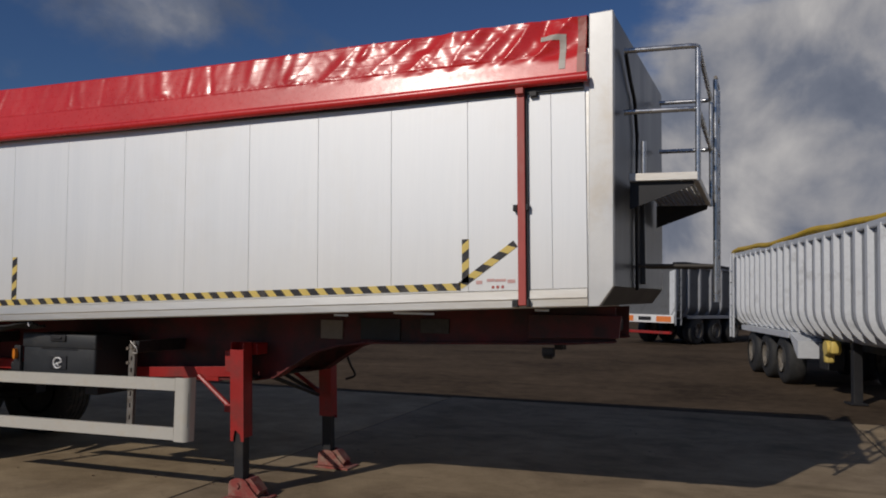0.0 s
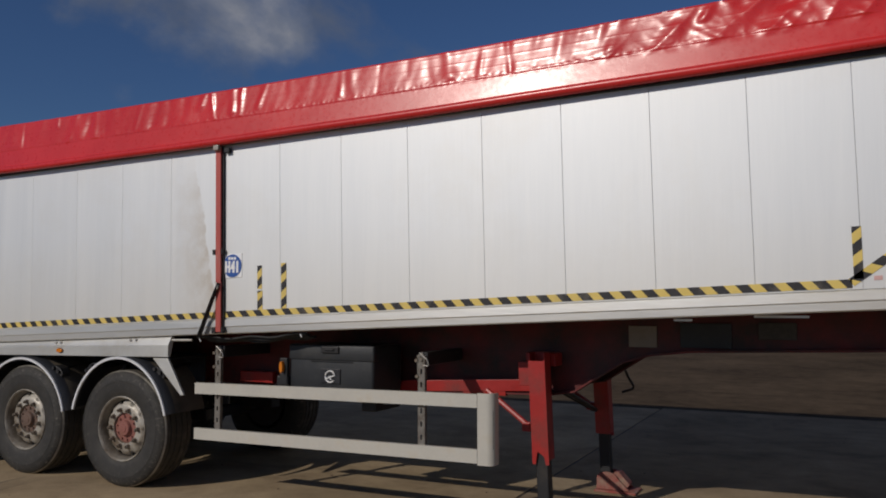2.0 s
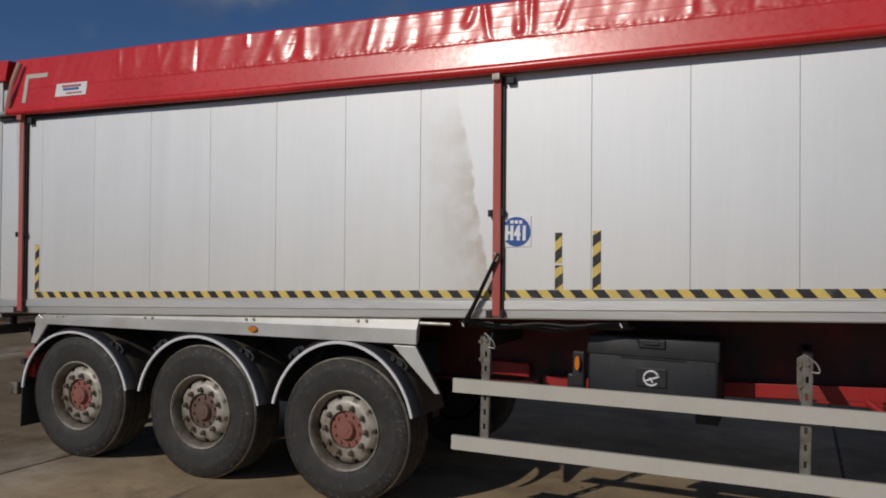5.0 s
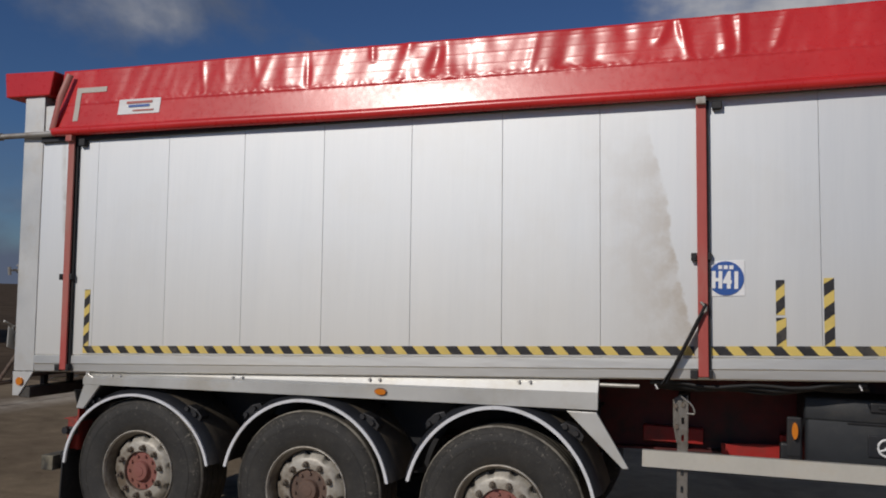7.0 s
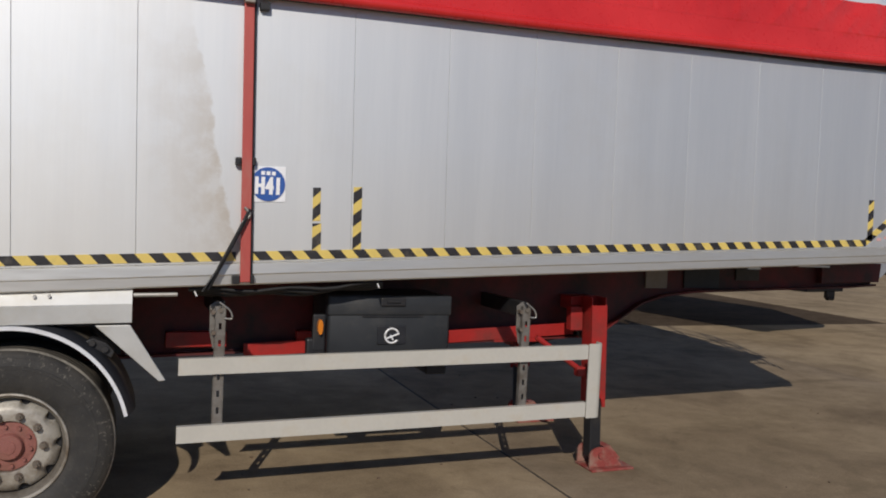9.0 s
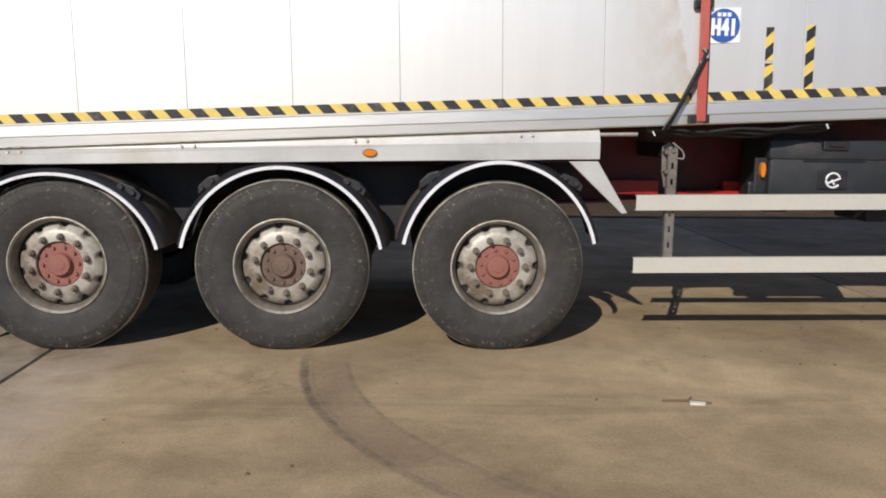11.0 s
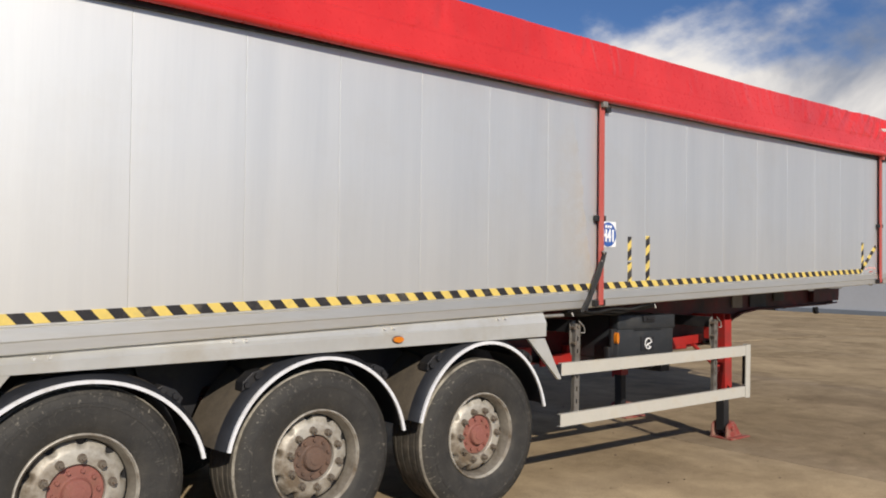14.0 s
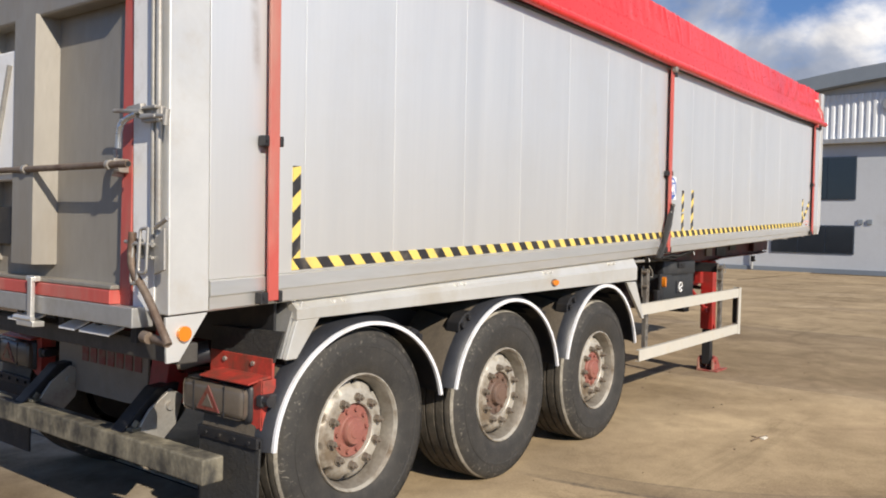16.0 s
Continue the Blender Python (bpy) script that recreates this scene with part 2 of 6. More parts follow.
def concrete_material(name, light, dark, tyre_mark=True):
    """Yard surface: mottled concrete with dust, oil, and the scuffed arc that a turning tyre left."""
    m = bpy.data.materials.new(name)
    m.use_nodes = True
    add, link = shader_graph(m.node_tree)
    coord = add("ShaderNodeNewGeometry")
    pos = coord.outputs["Position"]
    n1 = add("ShaderNodeTexNoise", Scale=0.35, Detail=9.0, Roughness=0.62, Distortion=0.4)
    link(pos, n1.inputs["Vector"])
    n2 = add("ShaderNodeTexNoise", Scale=3.2, Detail=8.0, Roughness=0.7)
    link(pos, n2.inputs["Vector"])
    n3 = add("ShaderNodeTexNoise", Scale=70.0, Detail=4.0, Roughness=0.7)
    link(pos, n3.inputs["Vector"])
    f = math_node(add, link, "MULTIPLY_ADD", n2.outputs[0], 0.45, math_node(add, link, "MULTIPLY", n1.outputs[0], 0.55))
    col = mix_color(add, link, ramp(add, link, f, ((0.36, 0.0), (0.64, 1.0))), dark, light)
    grain = ramp(add, link, n3.outputs[0], ((0.3, 0.80), (0.7, 1.12)))
    col = mix_color(add, link, 1.0, col, grain, "MULTIPLY")
    # oil and damp patches, drawn out along the lane
    mp = add("ShaderNodeMapping")
    mp.inputs["Scale"].default_value = (0.35, 1.5, 1.0)
    mp.inputs["Rotation"].default_value = (0, 0, 0.5)
    link(pos, mp.inputs[0])
    oil = add("ShaderNodeTexNoise", Scale=0.8, Detail=8.0, Roughness=0.66, Distortion=0.6)
    link(mp.outputs[0], oil.inputs["Vector"])
    col = mix_color(add, link, ramp(add, link, oil.outputs[0], ((0.56, 0.0), (0.74, 0.55))), col, tuple(c * 0.45 for c in dark))
    # small dark spots, and pale scuffs at their own scale
    sp = add("ShaderNodeTexNoise", Scale=2.1, Detail=12.0, Roughness=0.78, Distortion=1.2)
    link(pos, sp.inputs["Vector"])
    col = mix_color(add, link, ramp(add, link, sp.outputs[0], ((0.56, 0.0), (0.66, 0.38))), col, tuple(c * 0.55 for c in dark))
    col = mix_color(add, link, ramp(add, link, sp.outputs[0], ((0.30, 0.30), (0.42, 0.0))), col, tuple(min(1.0, c * 1.25) for c in light))
    if tyre_mark:
        sep = add("ShaderNodeSeparateXYZ")
        link(pos, sep.inputs[0])
        # pale cement worn bare beside the slab joints, and broad drifts of dust
        away = math_node(add, link, "PINGPONG", math_node(add, link, "ADD", sep.outputs[0], 10.567), 3.055)
        worn = math_node(add, link, "MULTIPLY", ramp(add, link, away, ((0.02, 1.0), (0.25, 0.75), (0.75, 0.0))), ramp(add, link, f, ((0.38, 0.12), (0.54, 0.75))))
        worn = math_node(add, link, "MULTIPLY", worn, ramp(add, link, math_node(add, link, "MULTIPLY", sep.outputs[0], -0.05), ((0.40, 0.12), (0.46, 1.0))))
        col = mix_color(add, link, worn, col, (0.50, 0.44, 0.355))
        drift = add("ShaderNodeTexNoise", Scale=0.9, Detail=6.0, Roughness=0.6, Distortion=0.8)
        link(pos, drift.inputs["Vector"])
        col = mix_color(add, link, 1.0, col, ramp(add, link, drift.outputs[0], ((0.34, (0.80, 0.79, 0.80)), (0.5, (1.0, 1.0, 1.0)), (0.66, (1.16, 1.17, 1.17)))), "MULTIPLY")
        dx = math_node(add, link, "SUBTRACT", sep.outputs[0], -6.35)
        dy = math_node(add, link, "SUBTRACT", sep.outputs[1], 5.10)
        rad = math_node(add, link, "SQRT", math_node(add, link, "ADD", math_node(add, link, "MULTIPLY", dx, dx), math_node(add, link, "MULTIPLY", dy, dy)))
        rad = math_node(add, link, "MULTIPLY_ADD", n2.outputs[0], 0.04, rad)
        off = math_node(add, link, "SUBTRACT", rad, 2.32)
        band = ramp(add, link, off, ((0.08, 0.0), (0.10, 0.6), (0.13, 0.32), (0.29, 0.32), (0.305, 0.55), (0.325, 0.4), (0.34, 0.95), (0.37, 0.85), (0.39, 0.0)))
        near = ramp(add, link, math_node(add, link, "MULTIPLY_ADD", sep.outputs[1], 0.18, 0.0), ((0.32, 0.0), (0.54, 0.5), (0.74, 1.0), (0.86, 1.0), (0.95, 0.0)))
        left = ramp(add, link, math_node(add, link, "MULTIPLY_ADD", sep.outputs[0], -0.1, 0.0), ((0.66, 0.0), (0.76, 1.0)))
        scuff = math_node(add, link, "MULTIPLY", math_node(add, link, "MULTIPLY", band, near), left)
        scuff = math_node(add, link, "MULTIPLY", scuff, ramp(add, link, n2.outputs[0], ((0.3, 0.45), (0.65, 1.0))))
        tread = add("ShaderNodeTexNoise", Scale=22.0, Detail=3.0, Roughness=0.6)
        link(pos, tread.inputs["Vector"])
        col = mix_color(add, link, math_node(add, link, "MULTIPLY", scuff, ramp(add, link, tread.outputs[0], ((0.42, 0.62), (0.58, 1.0)))), col, (0.085, 0.074, 0.066))
    bsdf = add("ShaderNodeBsdfPrincipled")
    link(col, bsdf.inputs["Base Color"])
    bsdf.inputs["Roughness"].default_value = 0.95
    bsdf.inputs["Specular IOR Level"].default_value = 0.02
    b = add("ShaderNodeBump", Strength=0.35, Distance=0.006)
    link(math_node(add, link, "ADD", n3.outputs[0], n2.outputs[0]), b.inputs["Height"])
    link(b.outputs[0], bsdf.inputs["Normal"])
    out = add("ShaderNodeOutputMaterial")
    link(bsdf.outputs[0], out.inputs[0])
    return m


CONCRETE = concrete_material("yard_concrete", (0.455, 0.347, 0.219), (0.272, 0.204, 0.126))
CONCRETE_OLD = concrete_material("old_yard_concrete", (0.295, 0.226, 0.150), (0.168, 0.129, 0.085))
CONCRETE_BROWN = concrete_material("brown_yard_concrete", (0.365, 0.278, 0.182), (0.222, 0.168, 0.108))
DIRT = concrete_material("yard_dirt", (0.135, 0.098, 0.066), (0.052, 0.038, 0.027), False)

ALU = material("aluminium_rail", (0.755, 0.745, 0.71), 0.45, 0.8, 0.08, 3.0, (0.56, 0.51, 0.42), 0.45, 3.0, 0.1, 40, streak=(0.15, 1, 1))
ALU_DULL = material("dull_aluminium", (0.42, 0.42, 0.41), 0.5, 0.6, 0.15, 3.0, (0.3, 0.26, 0.2), 0.4, 3.0, 0.1, 40)
TAILGATE = material("tailgate_grey", (0.285, 0.265, 0.232), 0.5, 0.3, 0.14, 2.0, (0.24, 0.20, 0.15), 0.5, 2.2, 0.1, 50, streak=(1, 1, 0.35))
POST = material("pale_post", (0.66, 0.66, 0.64), 0.47, 0.5, 0.05, 3.0, (0.55, 0.48, 0.38), 0.25, 2.0)
WING = material("wing_paint", (0.60, 0.60, 0.575), 0.42, 0.45, 0.06, 2.0, (0.5, 0.46, 0.38), 0.35, 2.4)
GUARD = material("cream_guard_paint", (0.55, 0.53, 0.47), 0.45, 0.1, 0.06, 4.0, (0.5, 0.43, 0.32), 0.3, 4.0, 0.05, 60)
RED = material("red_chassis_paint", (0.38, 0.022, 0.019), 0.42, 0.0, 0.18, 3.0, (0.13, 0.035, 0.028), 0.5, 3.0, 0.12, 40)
FOOT = material("dusty_red_foot_paint", (0.27, 0.050, 0.040), 0.7, 0.0, 0.3, 9.0, (0.30, 0.20, 0.15), 0.6, 8.0, 0.25, 60)
STRAP = material("faded_red_strap", (0.46, 0.085, 0.07), 0.5, 0.0, 0.15, 3.0, (0.42, 0.25, 0.2), 0.5, 2.0, streak=(1, 1, 0.3))
RUST_RED = material("rusty_red_hub", (0.28, 0.103, 0.083), 0.62, 0.0, 0.25, 14.0, (0.20, 0.09, 0.06), 0.5, 9.0, 0.25, 90, per_object=0.25)
HUB_BROWN = material("rusty_brown_hub", (0.15, 0.092, 0.068), 0.62, 0.0, 0.3, 14.0, (0.07, 0.05, 0.04), 0.5, 9.0, 0.25, 90)
# the chassis red again, darkened for the shade under the body
CHASSIS = material("shade_dark_chassis_red", (0.15, 0.012, 0.012), 0.55, 0.0, 0.25, 2.0, (0.03, 0.014, 0.012), 0.85, 2.2, 0.12, 40)
RUBBER = material("tyre_rubber", (0.026, 0.0265, 0.027), 0.75, 0.0, 0.3, 6.0, (0.055, 0.051, 0.045), 0.4, 7.0, 0.5, 60)


def tyre_material():
    """Worn sidewall rubber: brown dust, and pale nicks that crowd towards the tread."""
    m = bpy.data.materials.new("worn_sidewall")
    m.use_nodes = True
    add, link = shader_graph(m.node_tree)
    coord = add("ShaderNodeTexCoord")
    sep = add("ShaderNodeSeparateXYZ")
    link(coord.outputs["Object"], sep.inputs[0])
    x, z = sep.outputs[0], sep.outputs[2]
    rad = math_node(add, link, "SQRT", math_node(add, link, "ADD", math_node(add, link, "MULTIPLY", x, x), math_node(add, link, "MULTIPLY", z, z)))
    ang = math_node(add, link, "ARCTAN2", z, x)
    info = add("ShaderNodeObjectInfo")
    polar = add("ShaderNodeCombineXYZ")
    link(math_node(add, link, "MULTIPLY", ang, 22.0), polar.inputs[0])
    link(math_node(add, link, "MULTIPLY", rad, 32.0), polar.inputs[1])
    link(math_node(add, link, "MULTIPLY", info.outputs["Random"], 60.0), polar.inputs[2])
    n1 = add("ShaderNodeTexNoise", Scale=7.0, Detail=7.0, Roughness=0.65)
    link(coord.outputs["Object"], n1.inputs["Vector"])
    col = mix_color(add, link, ramp(add, link, n1.outputs[0], ((0.35, 0.0), (0.7, 1.0))), (0.023, 0.0222, 0.0212), (0.039, 0.0365, 0.033))
    # dust rings where the wall bends
    ringed = ramp(add, link, rad, ((0.30, 0.4), (0.34, 0.05), (0.45, 0.0), (0.51, 0.3), (0.53, 0.7)))
    col = mix_color(add, link, math_node(add, link, "MULTIPLY", ringed, ramp(add, link, n1.outputs[0], ((0.4, 0.1), (0.62, 0.8)))), col, (0.095, 0.083, 0.066))
    nick = add("ShaderNodeTexNoise", Scale=1.0, Detail=5.0, Roughness=0.68, Distortion=0.9)
    link(polar.outputs[0], nick.inputs["Vector"])
    marks = math_node(add, link, "MULTIPLY", ramp(add, link, nick.outputs[0], ((0.60, 0.0), (0.64, 1.0))), ramp(add, link, rad, ((0.36, 0.12), (0.45, 0.4), (0.485, 1.0))))
    col = mix_color(add, link, marks, col, (0.20, 0.182, 0.15))
    bsdf = add("ShaderNodeBsdfPrincipled")
    link(col, bsdf.inputs["Base Color"])
    bsdf.inputs["Roughness"].default_value = 0.72
    b = add("ShaderNodeBump", Strength=0.45, Distance=0.006)
    nb = add("ShaderNodeTexNoise", Scale=60.0, Detail=4.0, Roughness=0.6)
    link(coord.outputs["Object"], nb.inputs["Vector"])
    link(math_node(add, link, "ADD", nb.outputs[0], nick.outputs[0]), b.inputs["Height"])
    link(b.outputs[0], bsdf.inputs["Normal"])
    out = add("ShaderNodeOutputMaterial")
    link(bsdf.outputs[0], out.inputs[0])
    return m


TYRE = tyre_material()
TREAD = material("dusty_tread", (0.062, 0.054, 0.043), 0.9, 0.0, 0.3, 8.0, (0.13, 0.11, 0.085), 0.4, 9.0, 0.4, 60)
WORN_EDGE = material("worn_tread_edge", (0.36, 0.33, 0.275), 0.9, 0.0, 0.3, 12.0, (0.06, 0.055, 0.048), 0.5, 11.0, 0.3, 80)
PLASTIC = material("black_plastic", (0.017, 0.018, 0.022), 0.45, 0.0, 0.2, 6.0, (0.055, 0.05, 0.046), 0.3, 3.0, 0.08, 60)
ARCH = material("arch_plastic", (0.022, 0.0235, 0.028), 0.45, 0.0, 0.2, 6.0, (0.07, 0.06, 0.05), 0.25, 2.6, 0.08, 60)
ARCH_DUST = material("dusty_arch_plastic", (0.105, 0.085, 0.062), 0.8, 0.0, 0.25, 5.0, (0.04, 0.036, 0.032), 0.4, 3.0, 0.2, 60)
BLACK = material("black_steel", (0.018, 0.018, 0.02), 0.55, 0.1, 0.25, 6.0, (0.06, 0.05, 0.04), 0.3, 5.0)
BOX = material("dark_grey_plastic", (0.024, 0.027, 0.031), 0.55, 0.0, 0.12, 5.0, (0.07, 0.067, 0.062), 0.3, 3.0, 0.12, 120)
RIM = material("dirty_rim_paint", (0.50, 0.47, 0.41), 0.5, 0.25, 0.18, 8.0, (0.17, 0.13, 0.09), 0.65, 6.0, 0.12, 60, per_object=0.2)
STEEL = material("galvanised_steel", (0.42, 0.405, 0.375), 0.5, 0.6, 0.2, 12.0, (0.2, 0.15, 0.11), 0.4, 6.0, 0.1, 50)
NUT = material("greasy_steel", (0.21, 0.18, 0.145), 0.5, 0.35, 0.3, 20.0, (0.1, 0.06, 0.04), 0.5, 20.0)
RIVET = material("zinc_rivet", (0.70, 0.69, 0.66), 0.4, 0.3, 0.1, 30.0)
TUBE = material("bright_tube", (0.55, 0.56, 0.57), 0.28, 0.9, 0.08, 10.0)
STICKER = material("white_sticker_film", (0.90, 0.90, 0.90), 0.35, 0.0, 0.02, 20.0)
WHITE = material("white_plate", (0.78, 0.78, 0.77), 0.4, 0.0, 0.04, 8.0, (0.55, 0.5, 0.42), 0.25, 6.0)
EDGE = material("white_edge_trim", (0.72, 0.73, 0.75), 0.4, 0.0, 0.1, 10.0, (0.4, 0.36, 0.3), 0.3, 8.0)
LAMP_RED = material("worn_red_bracket_paint", (0.40, 0.042, 0.03), 0.55, 0.0, 0.25, 6.0, (0.14, 0.05, 0.035), 0.6, 9.0, 0.15, 50)
PRINT_RED = material("faded_red_letters", (0.22, 0.06, 0.05), 0.6, 0.0, 0.25, 12.0, (0.2, 0.15, 0.12), 0.5, 16.0)
YELLOW = material("yellow_tape", (0.74, 0.555, 0.15), 0.45, 0.0, 0.08, 12.0, (0.55, 0.42, 0.16), 0.3, 9.0)
TAPE_BLACK = material("black_tape", (0.028, 0.026, 0.028), 0.45, 0.0, 0.2, 12.0, (0.16, 0.14, 0.11), 0.3, 9.0)
AMBER = material("amber_lens", (0.66, 0.20, 0.018), 0.2, 0.0, 0.08, 30.0, coat=0.6)
LENS_RED = material("red_lens", (0.15, 0.035, 0.028), 0.3, 0.0, 0.2, 20.0, (0.13, 0.09, 0.07), 0.4, 10.0, coat=0.4)
LENS_CLEAR = material("clear_lens", (0.105, 0.088, 0.072), 0.35, 0.0, 0.2, 16.0, (0.12, 0.095, 0.075), 0.4, 10.0, coat=0.4)
BLUE = material("blue_sticker", (0.035, 0.11, 0.38), 0.4, 0.0, 0.06, 20.0)
PINK = material("faint_red_print", (0.66, 0.40, 0.37), 0.5, 0.0, 0.08, 20.0)
GREYTAPE = material("grey_patch_tape", (0.50, 0.46, 0.40), 0.5, 0.0, 0.1, 10.0)
BUMPER = material("weathered_bumper_paint", (0.28, 0.25, 0.18), 0.72, 0.1, 0.4, 7.0, (0.045, 0.042, 0.036), 1.0, 6.5, 0.5, 40, streak=(1, 0.8, 0.6))
# both bulkhead colours are set dark for the shaded side of the nose
NOSE = material("dark_bulkhead_sheet", (0.06, 0.062, 0.065), 0.35, 0.2, 0.15, 2.0, (0.06, 0.055, 0.05), 0.4, 2.5)
SHEET_METAL = material("shade_dark_bulkhead_sheet", (0.10, 0.104, 0.112), 0.34, 0.6, 0.12, 1.5, (0.10, 0.095, 0.09), 0.4, 1.8, streak=(1, 1, 0.2))
GRIMY = material("grimy_steel", (0.075, 0.068, 0.06), 0.65, 0.2, 0.3, 5.0, (0.05, 0.045, 0.04), 0.5, 4.0, 0.2, 30)
# grimy white, dimmed further to suit plates that hang in shade
GRIMY_DIM_WHITE = material("grimy_dim_white_plate", (0.25, 0.22, 0.185), 0.6, 0.0, 0.12, 4.0, (0.2, 0.17, 0.13), 0.5, 3.0)
# rim grime, darkened further for the shade inside the barrel
GRIMY_SHADED_RIM = material("grimy_shaded_rim_barrel", (0.22, 0.198, 0.165), 0.6, 0.25, 0.25, 7.0, (0.09, 0.07, 0.05), 0.6, 5.0)
ORANGE = material("orange_marker_board", (0.8, 0.22, 0.05), 0.5, 0.0, 0.1, 8.0)
# galvanised steel again, dimmed because the hangers stand in shade
DIM_STEEL = material("dimmed_galvanised", (0.20, 0.185, 0.165), 0.6, 0.4, 0.25, 10.0, (0.10, 0.075, 0.055), 0.5, 7.0, 0.15, 60)
RUSTY_BAR = material("rusty_brown_bar", (0.19, 0.145, 0.11), 0.6, 0.3, 0.3, 14.0, (0.10, 0.06, 0.04), 0.6, 9.0, 0.2, 60)
HOSE = material("black_hose", (0.013, 0.013, 0.014), 0.6, 0.0, 0.2, 20.0)
YTARP = material("yellow_tarpaulin", (0.62, 0.40, 0.03), 0.5, 0.0, 0.18, 3.0, (0.3, 0.2, 0.05), 0.3, 2.0, 0.3, 8)
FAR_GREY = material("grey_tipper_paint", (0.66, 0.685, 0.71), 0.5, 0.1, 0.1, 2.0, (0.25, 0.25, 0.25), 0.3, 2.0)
# the rib paint darkened; on the tub it gives the shade between ribs
FAR_TUB = material("shade_grey_tipper_paint", (0.29, 0.305, 0.33), 0.5, 0.1, 0.12, 2.0, (0.18, 0.18, 0.18), 0.4, 2.0)
FAR_DARK = material("dark_tipper_paint", (0.13, 0.135, 0.14), 0.55, 0.2, 0.15, 2.0, (0.05, 0.05, 0.05), 0.3, 2.0)
CLAD = material("warehouse_wall_sheet", (0.50, 0.52, 0.54), 0.5, 0.1, 0.05, 0.6, (0.42, 0.42, 0.42), 0.25, 0.5)
CLAD_LIGHT = material("white_profiled_sheet", (0.74, 0.76, 0.78), 0.45, 0.1, 0.05, 0.8)
ROOF = material("grey_roof_sheet", (0.20, 0.23, 0.26), 0.5, 0.1, 0.08, 0.8)
PANE = material("dark_window_glass", (0.02, 0.024, 0.03), 0.06, 0.0, 0.1, 1.0, coat=0.5)
FRAME_BLUE = material("blue_grey_frame", (0.045, 0.06, 0.08), 0.4, 0.1, 0.08, 3.0)
JOINT_FILL = material("brown_joint_sealant", (0.045, 0.034, 0.024), 0.9, 0.0, 0.35, 6.0, (0.12, 0.095, 0.07), 0.5, 9.0, 0.4, 60)
LITTER = material("litter_paper", (0.62, 0.58, 0.5), 0.7, 0.0, 0.2, 30.0)
TWIG = material("dry_twig", (0.16, 0.11, 0.07), 0.85, 0.0, 0.25, 40.0)

# ---- mesh helpers ----
WORLD = {}


def thing(name, base, label, category, group=""):
    ob = new(name)
    ob.empty_display_size = 0.2
    ob.location = base
    WORLD[ob] = Matrix.Translation(base)
    return tagged(ob, label, category, group)


def part(name, bm, mat, parent=None, label="", loc=None, smooth=None, rot=None):
    """Links a bmesh (or ready mesh) as one object under a thing or a part; the mesh is in world metres, or round loc."""
    if isinstance(bm, bmesh.types.BMesh):
        bmesh.ops.recalc_face_normals(bm, faces=bm.faces[:])
        me = bpy.data.meshes.new(name)
        bm.to_mesh(me)
        bm.free()
        if smooth is not None:
            me.polygons.foreach_set("use_smooth", [True] * len(me.polygons))
            me.set_sharp_from_angle(angle=radians(smooth))
    else:
        me = bm
    if not me.materials:
        for x in (mat if isinstance(mat, (list, tuple)) else (mat,)):
            me.materials.append(x)
    ob = new(name, me)
    m = Matrix.Translation(loc) if loc is not None else Matrix.Identity(4)
    if rot is not None:
        m = m @ rot
    if parent is not None:
        ob.parent = parent
        ob.matrix_parent_inverse = WORLD[parent].inverted()
    ob.matrix_basis = m
    WORLD[ob] = m
    if label:
        tagged(ob, label)
    return ob


def fresh():
    return bmesh.new()


def box(bm, x0, x1, y0, y1, z0, z1, bevel=0.0, mat=0):
    vs = [bm.verts.new((x, y, z)) for x in (x0, x1) for y in (y0, y1) for z in (z0, z1)]
    fs = [bm.faces.new([vs[i] for i in q]) for q in ((0, 1, 3, 2), (4, 6, 7, 5), (0, 4, 5, 1), (2, 3, 7, 6), (0, 2, 6, 4), (1, 5, 7, 3))]
    for f in fs:
        f.material_index = mat
    if bevel:
        es = {e for f in fs for e in f.edges}
        bmesh.ops.bevel(bm, geom=list(es), offset=bevel, segments=2, affect="EDGES", profile=0.5)
    return bm


def prism(bm, poly, a0, a1, axis="y", mat=0, bevel=0.0):
    """A polygon drawn across one axis (xz for y, yz for x, xy for z) and pushed along it from a0 to a1."""
    def at(p, a):
        return {"y": (p[0], a, p[1]), "x": (a, p[0], p[1]), "z": (p[0], p[1], a)}[axis]
    lo = [bm.verts.new(at(p, a0)) for p in poly]
    hi = [bm.verts.new(at(p, a1)) for p in poly]
    fs = [bm.faces.new(lo), bm.faces.new(hi[::-1])]
    for i in range(len(poly)):
        j = (i + 1) % len(poly)
        fs.append(bm.faces.new((lo[i], hi[i], hi[j], lo[j])))
    for f in fs:
        f.material_index = mat
    if bevel:
        bmesh.ops.bevel(bm, geom=list({e for f in fs for e in f.edges}), offset=bevel, segments=2, affect="EDGES", profile=0.5)
    return bm


def rod(bm, p0, p1, r, seg=12, mat=0, r1=None):
    p0, p1 = Vector(p0), Vector(p1)
    d = (p1 - p0)
    q = d.to_track_quat("Z", "Y").to_matrix()
    r1 = r if r1 is None else r1
    a = [bm.verts.new(p0 + q @ Vector((r * math.cos(t), r * math.sin(t), 0))) for t in (2 * math.pi * i / seg for i in range(seg))]
    b = [bm.verts.new(p1 + q @ Vector((r1 * math.cos(t), r1 * math.sin(t), 0))) for t in (2 * math.pi * i / seg for i in range(seg))]
    fs = [bm.faces.new(a[::-1]), bm.faces.new(b)]
    for i in range(seg):
        j = (i + 1) % seg
        fs.append(bm.faces.new((a[i], a[j], b[j], b[i])))
    for f in fs:
        f.material_index = mat
    return bm


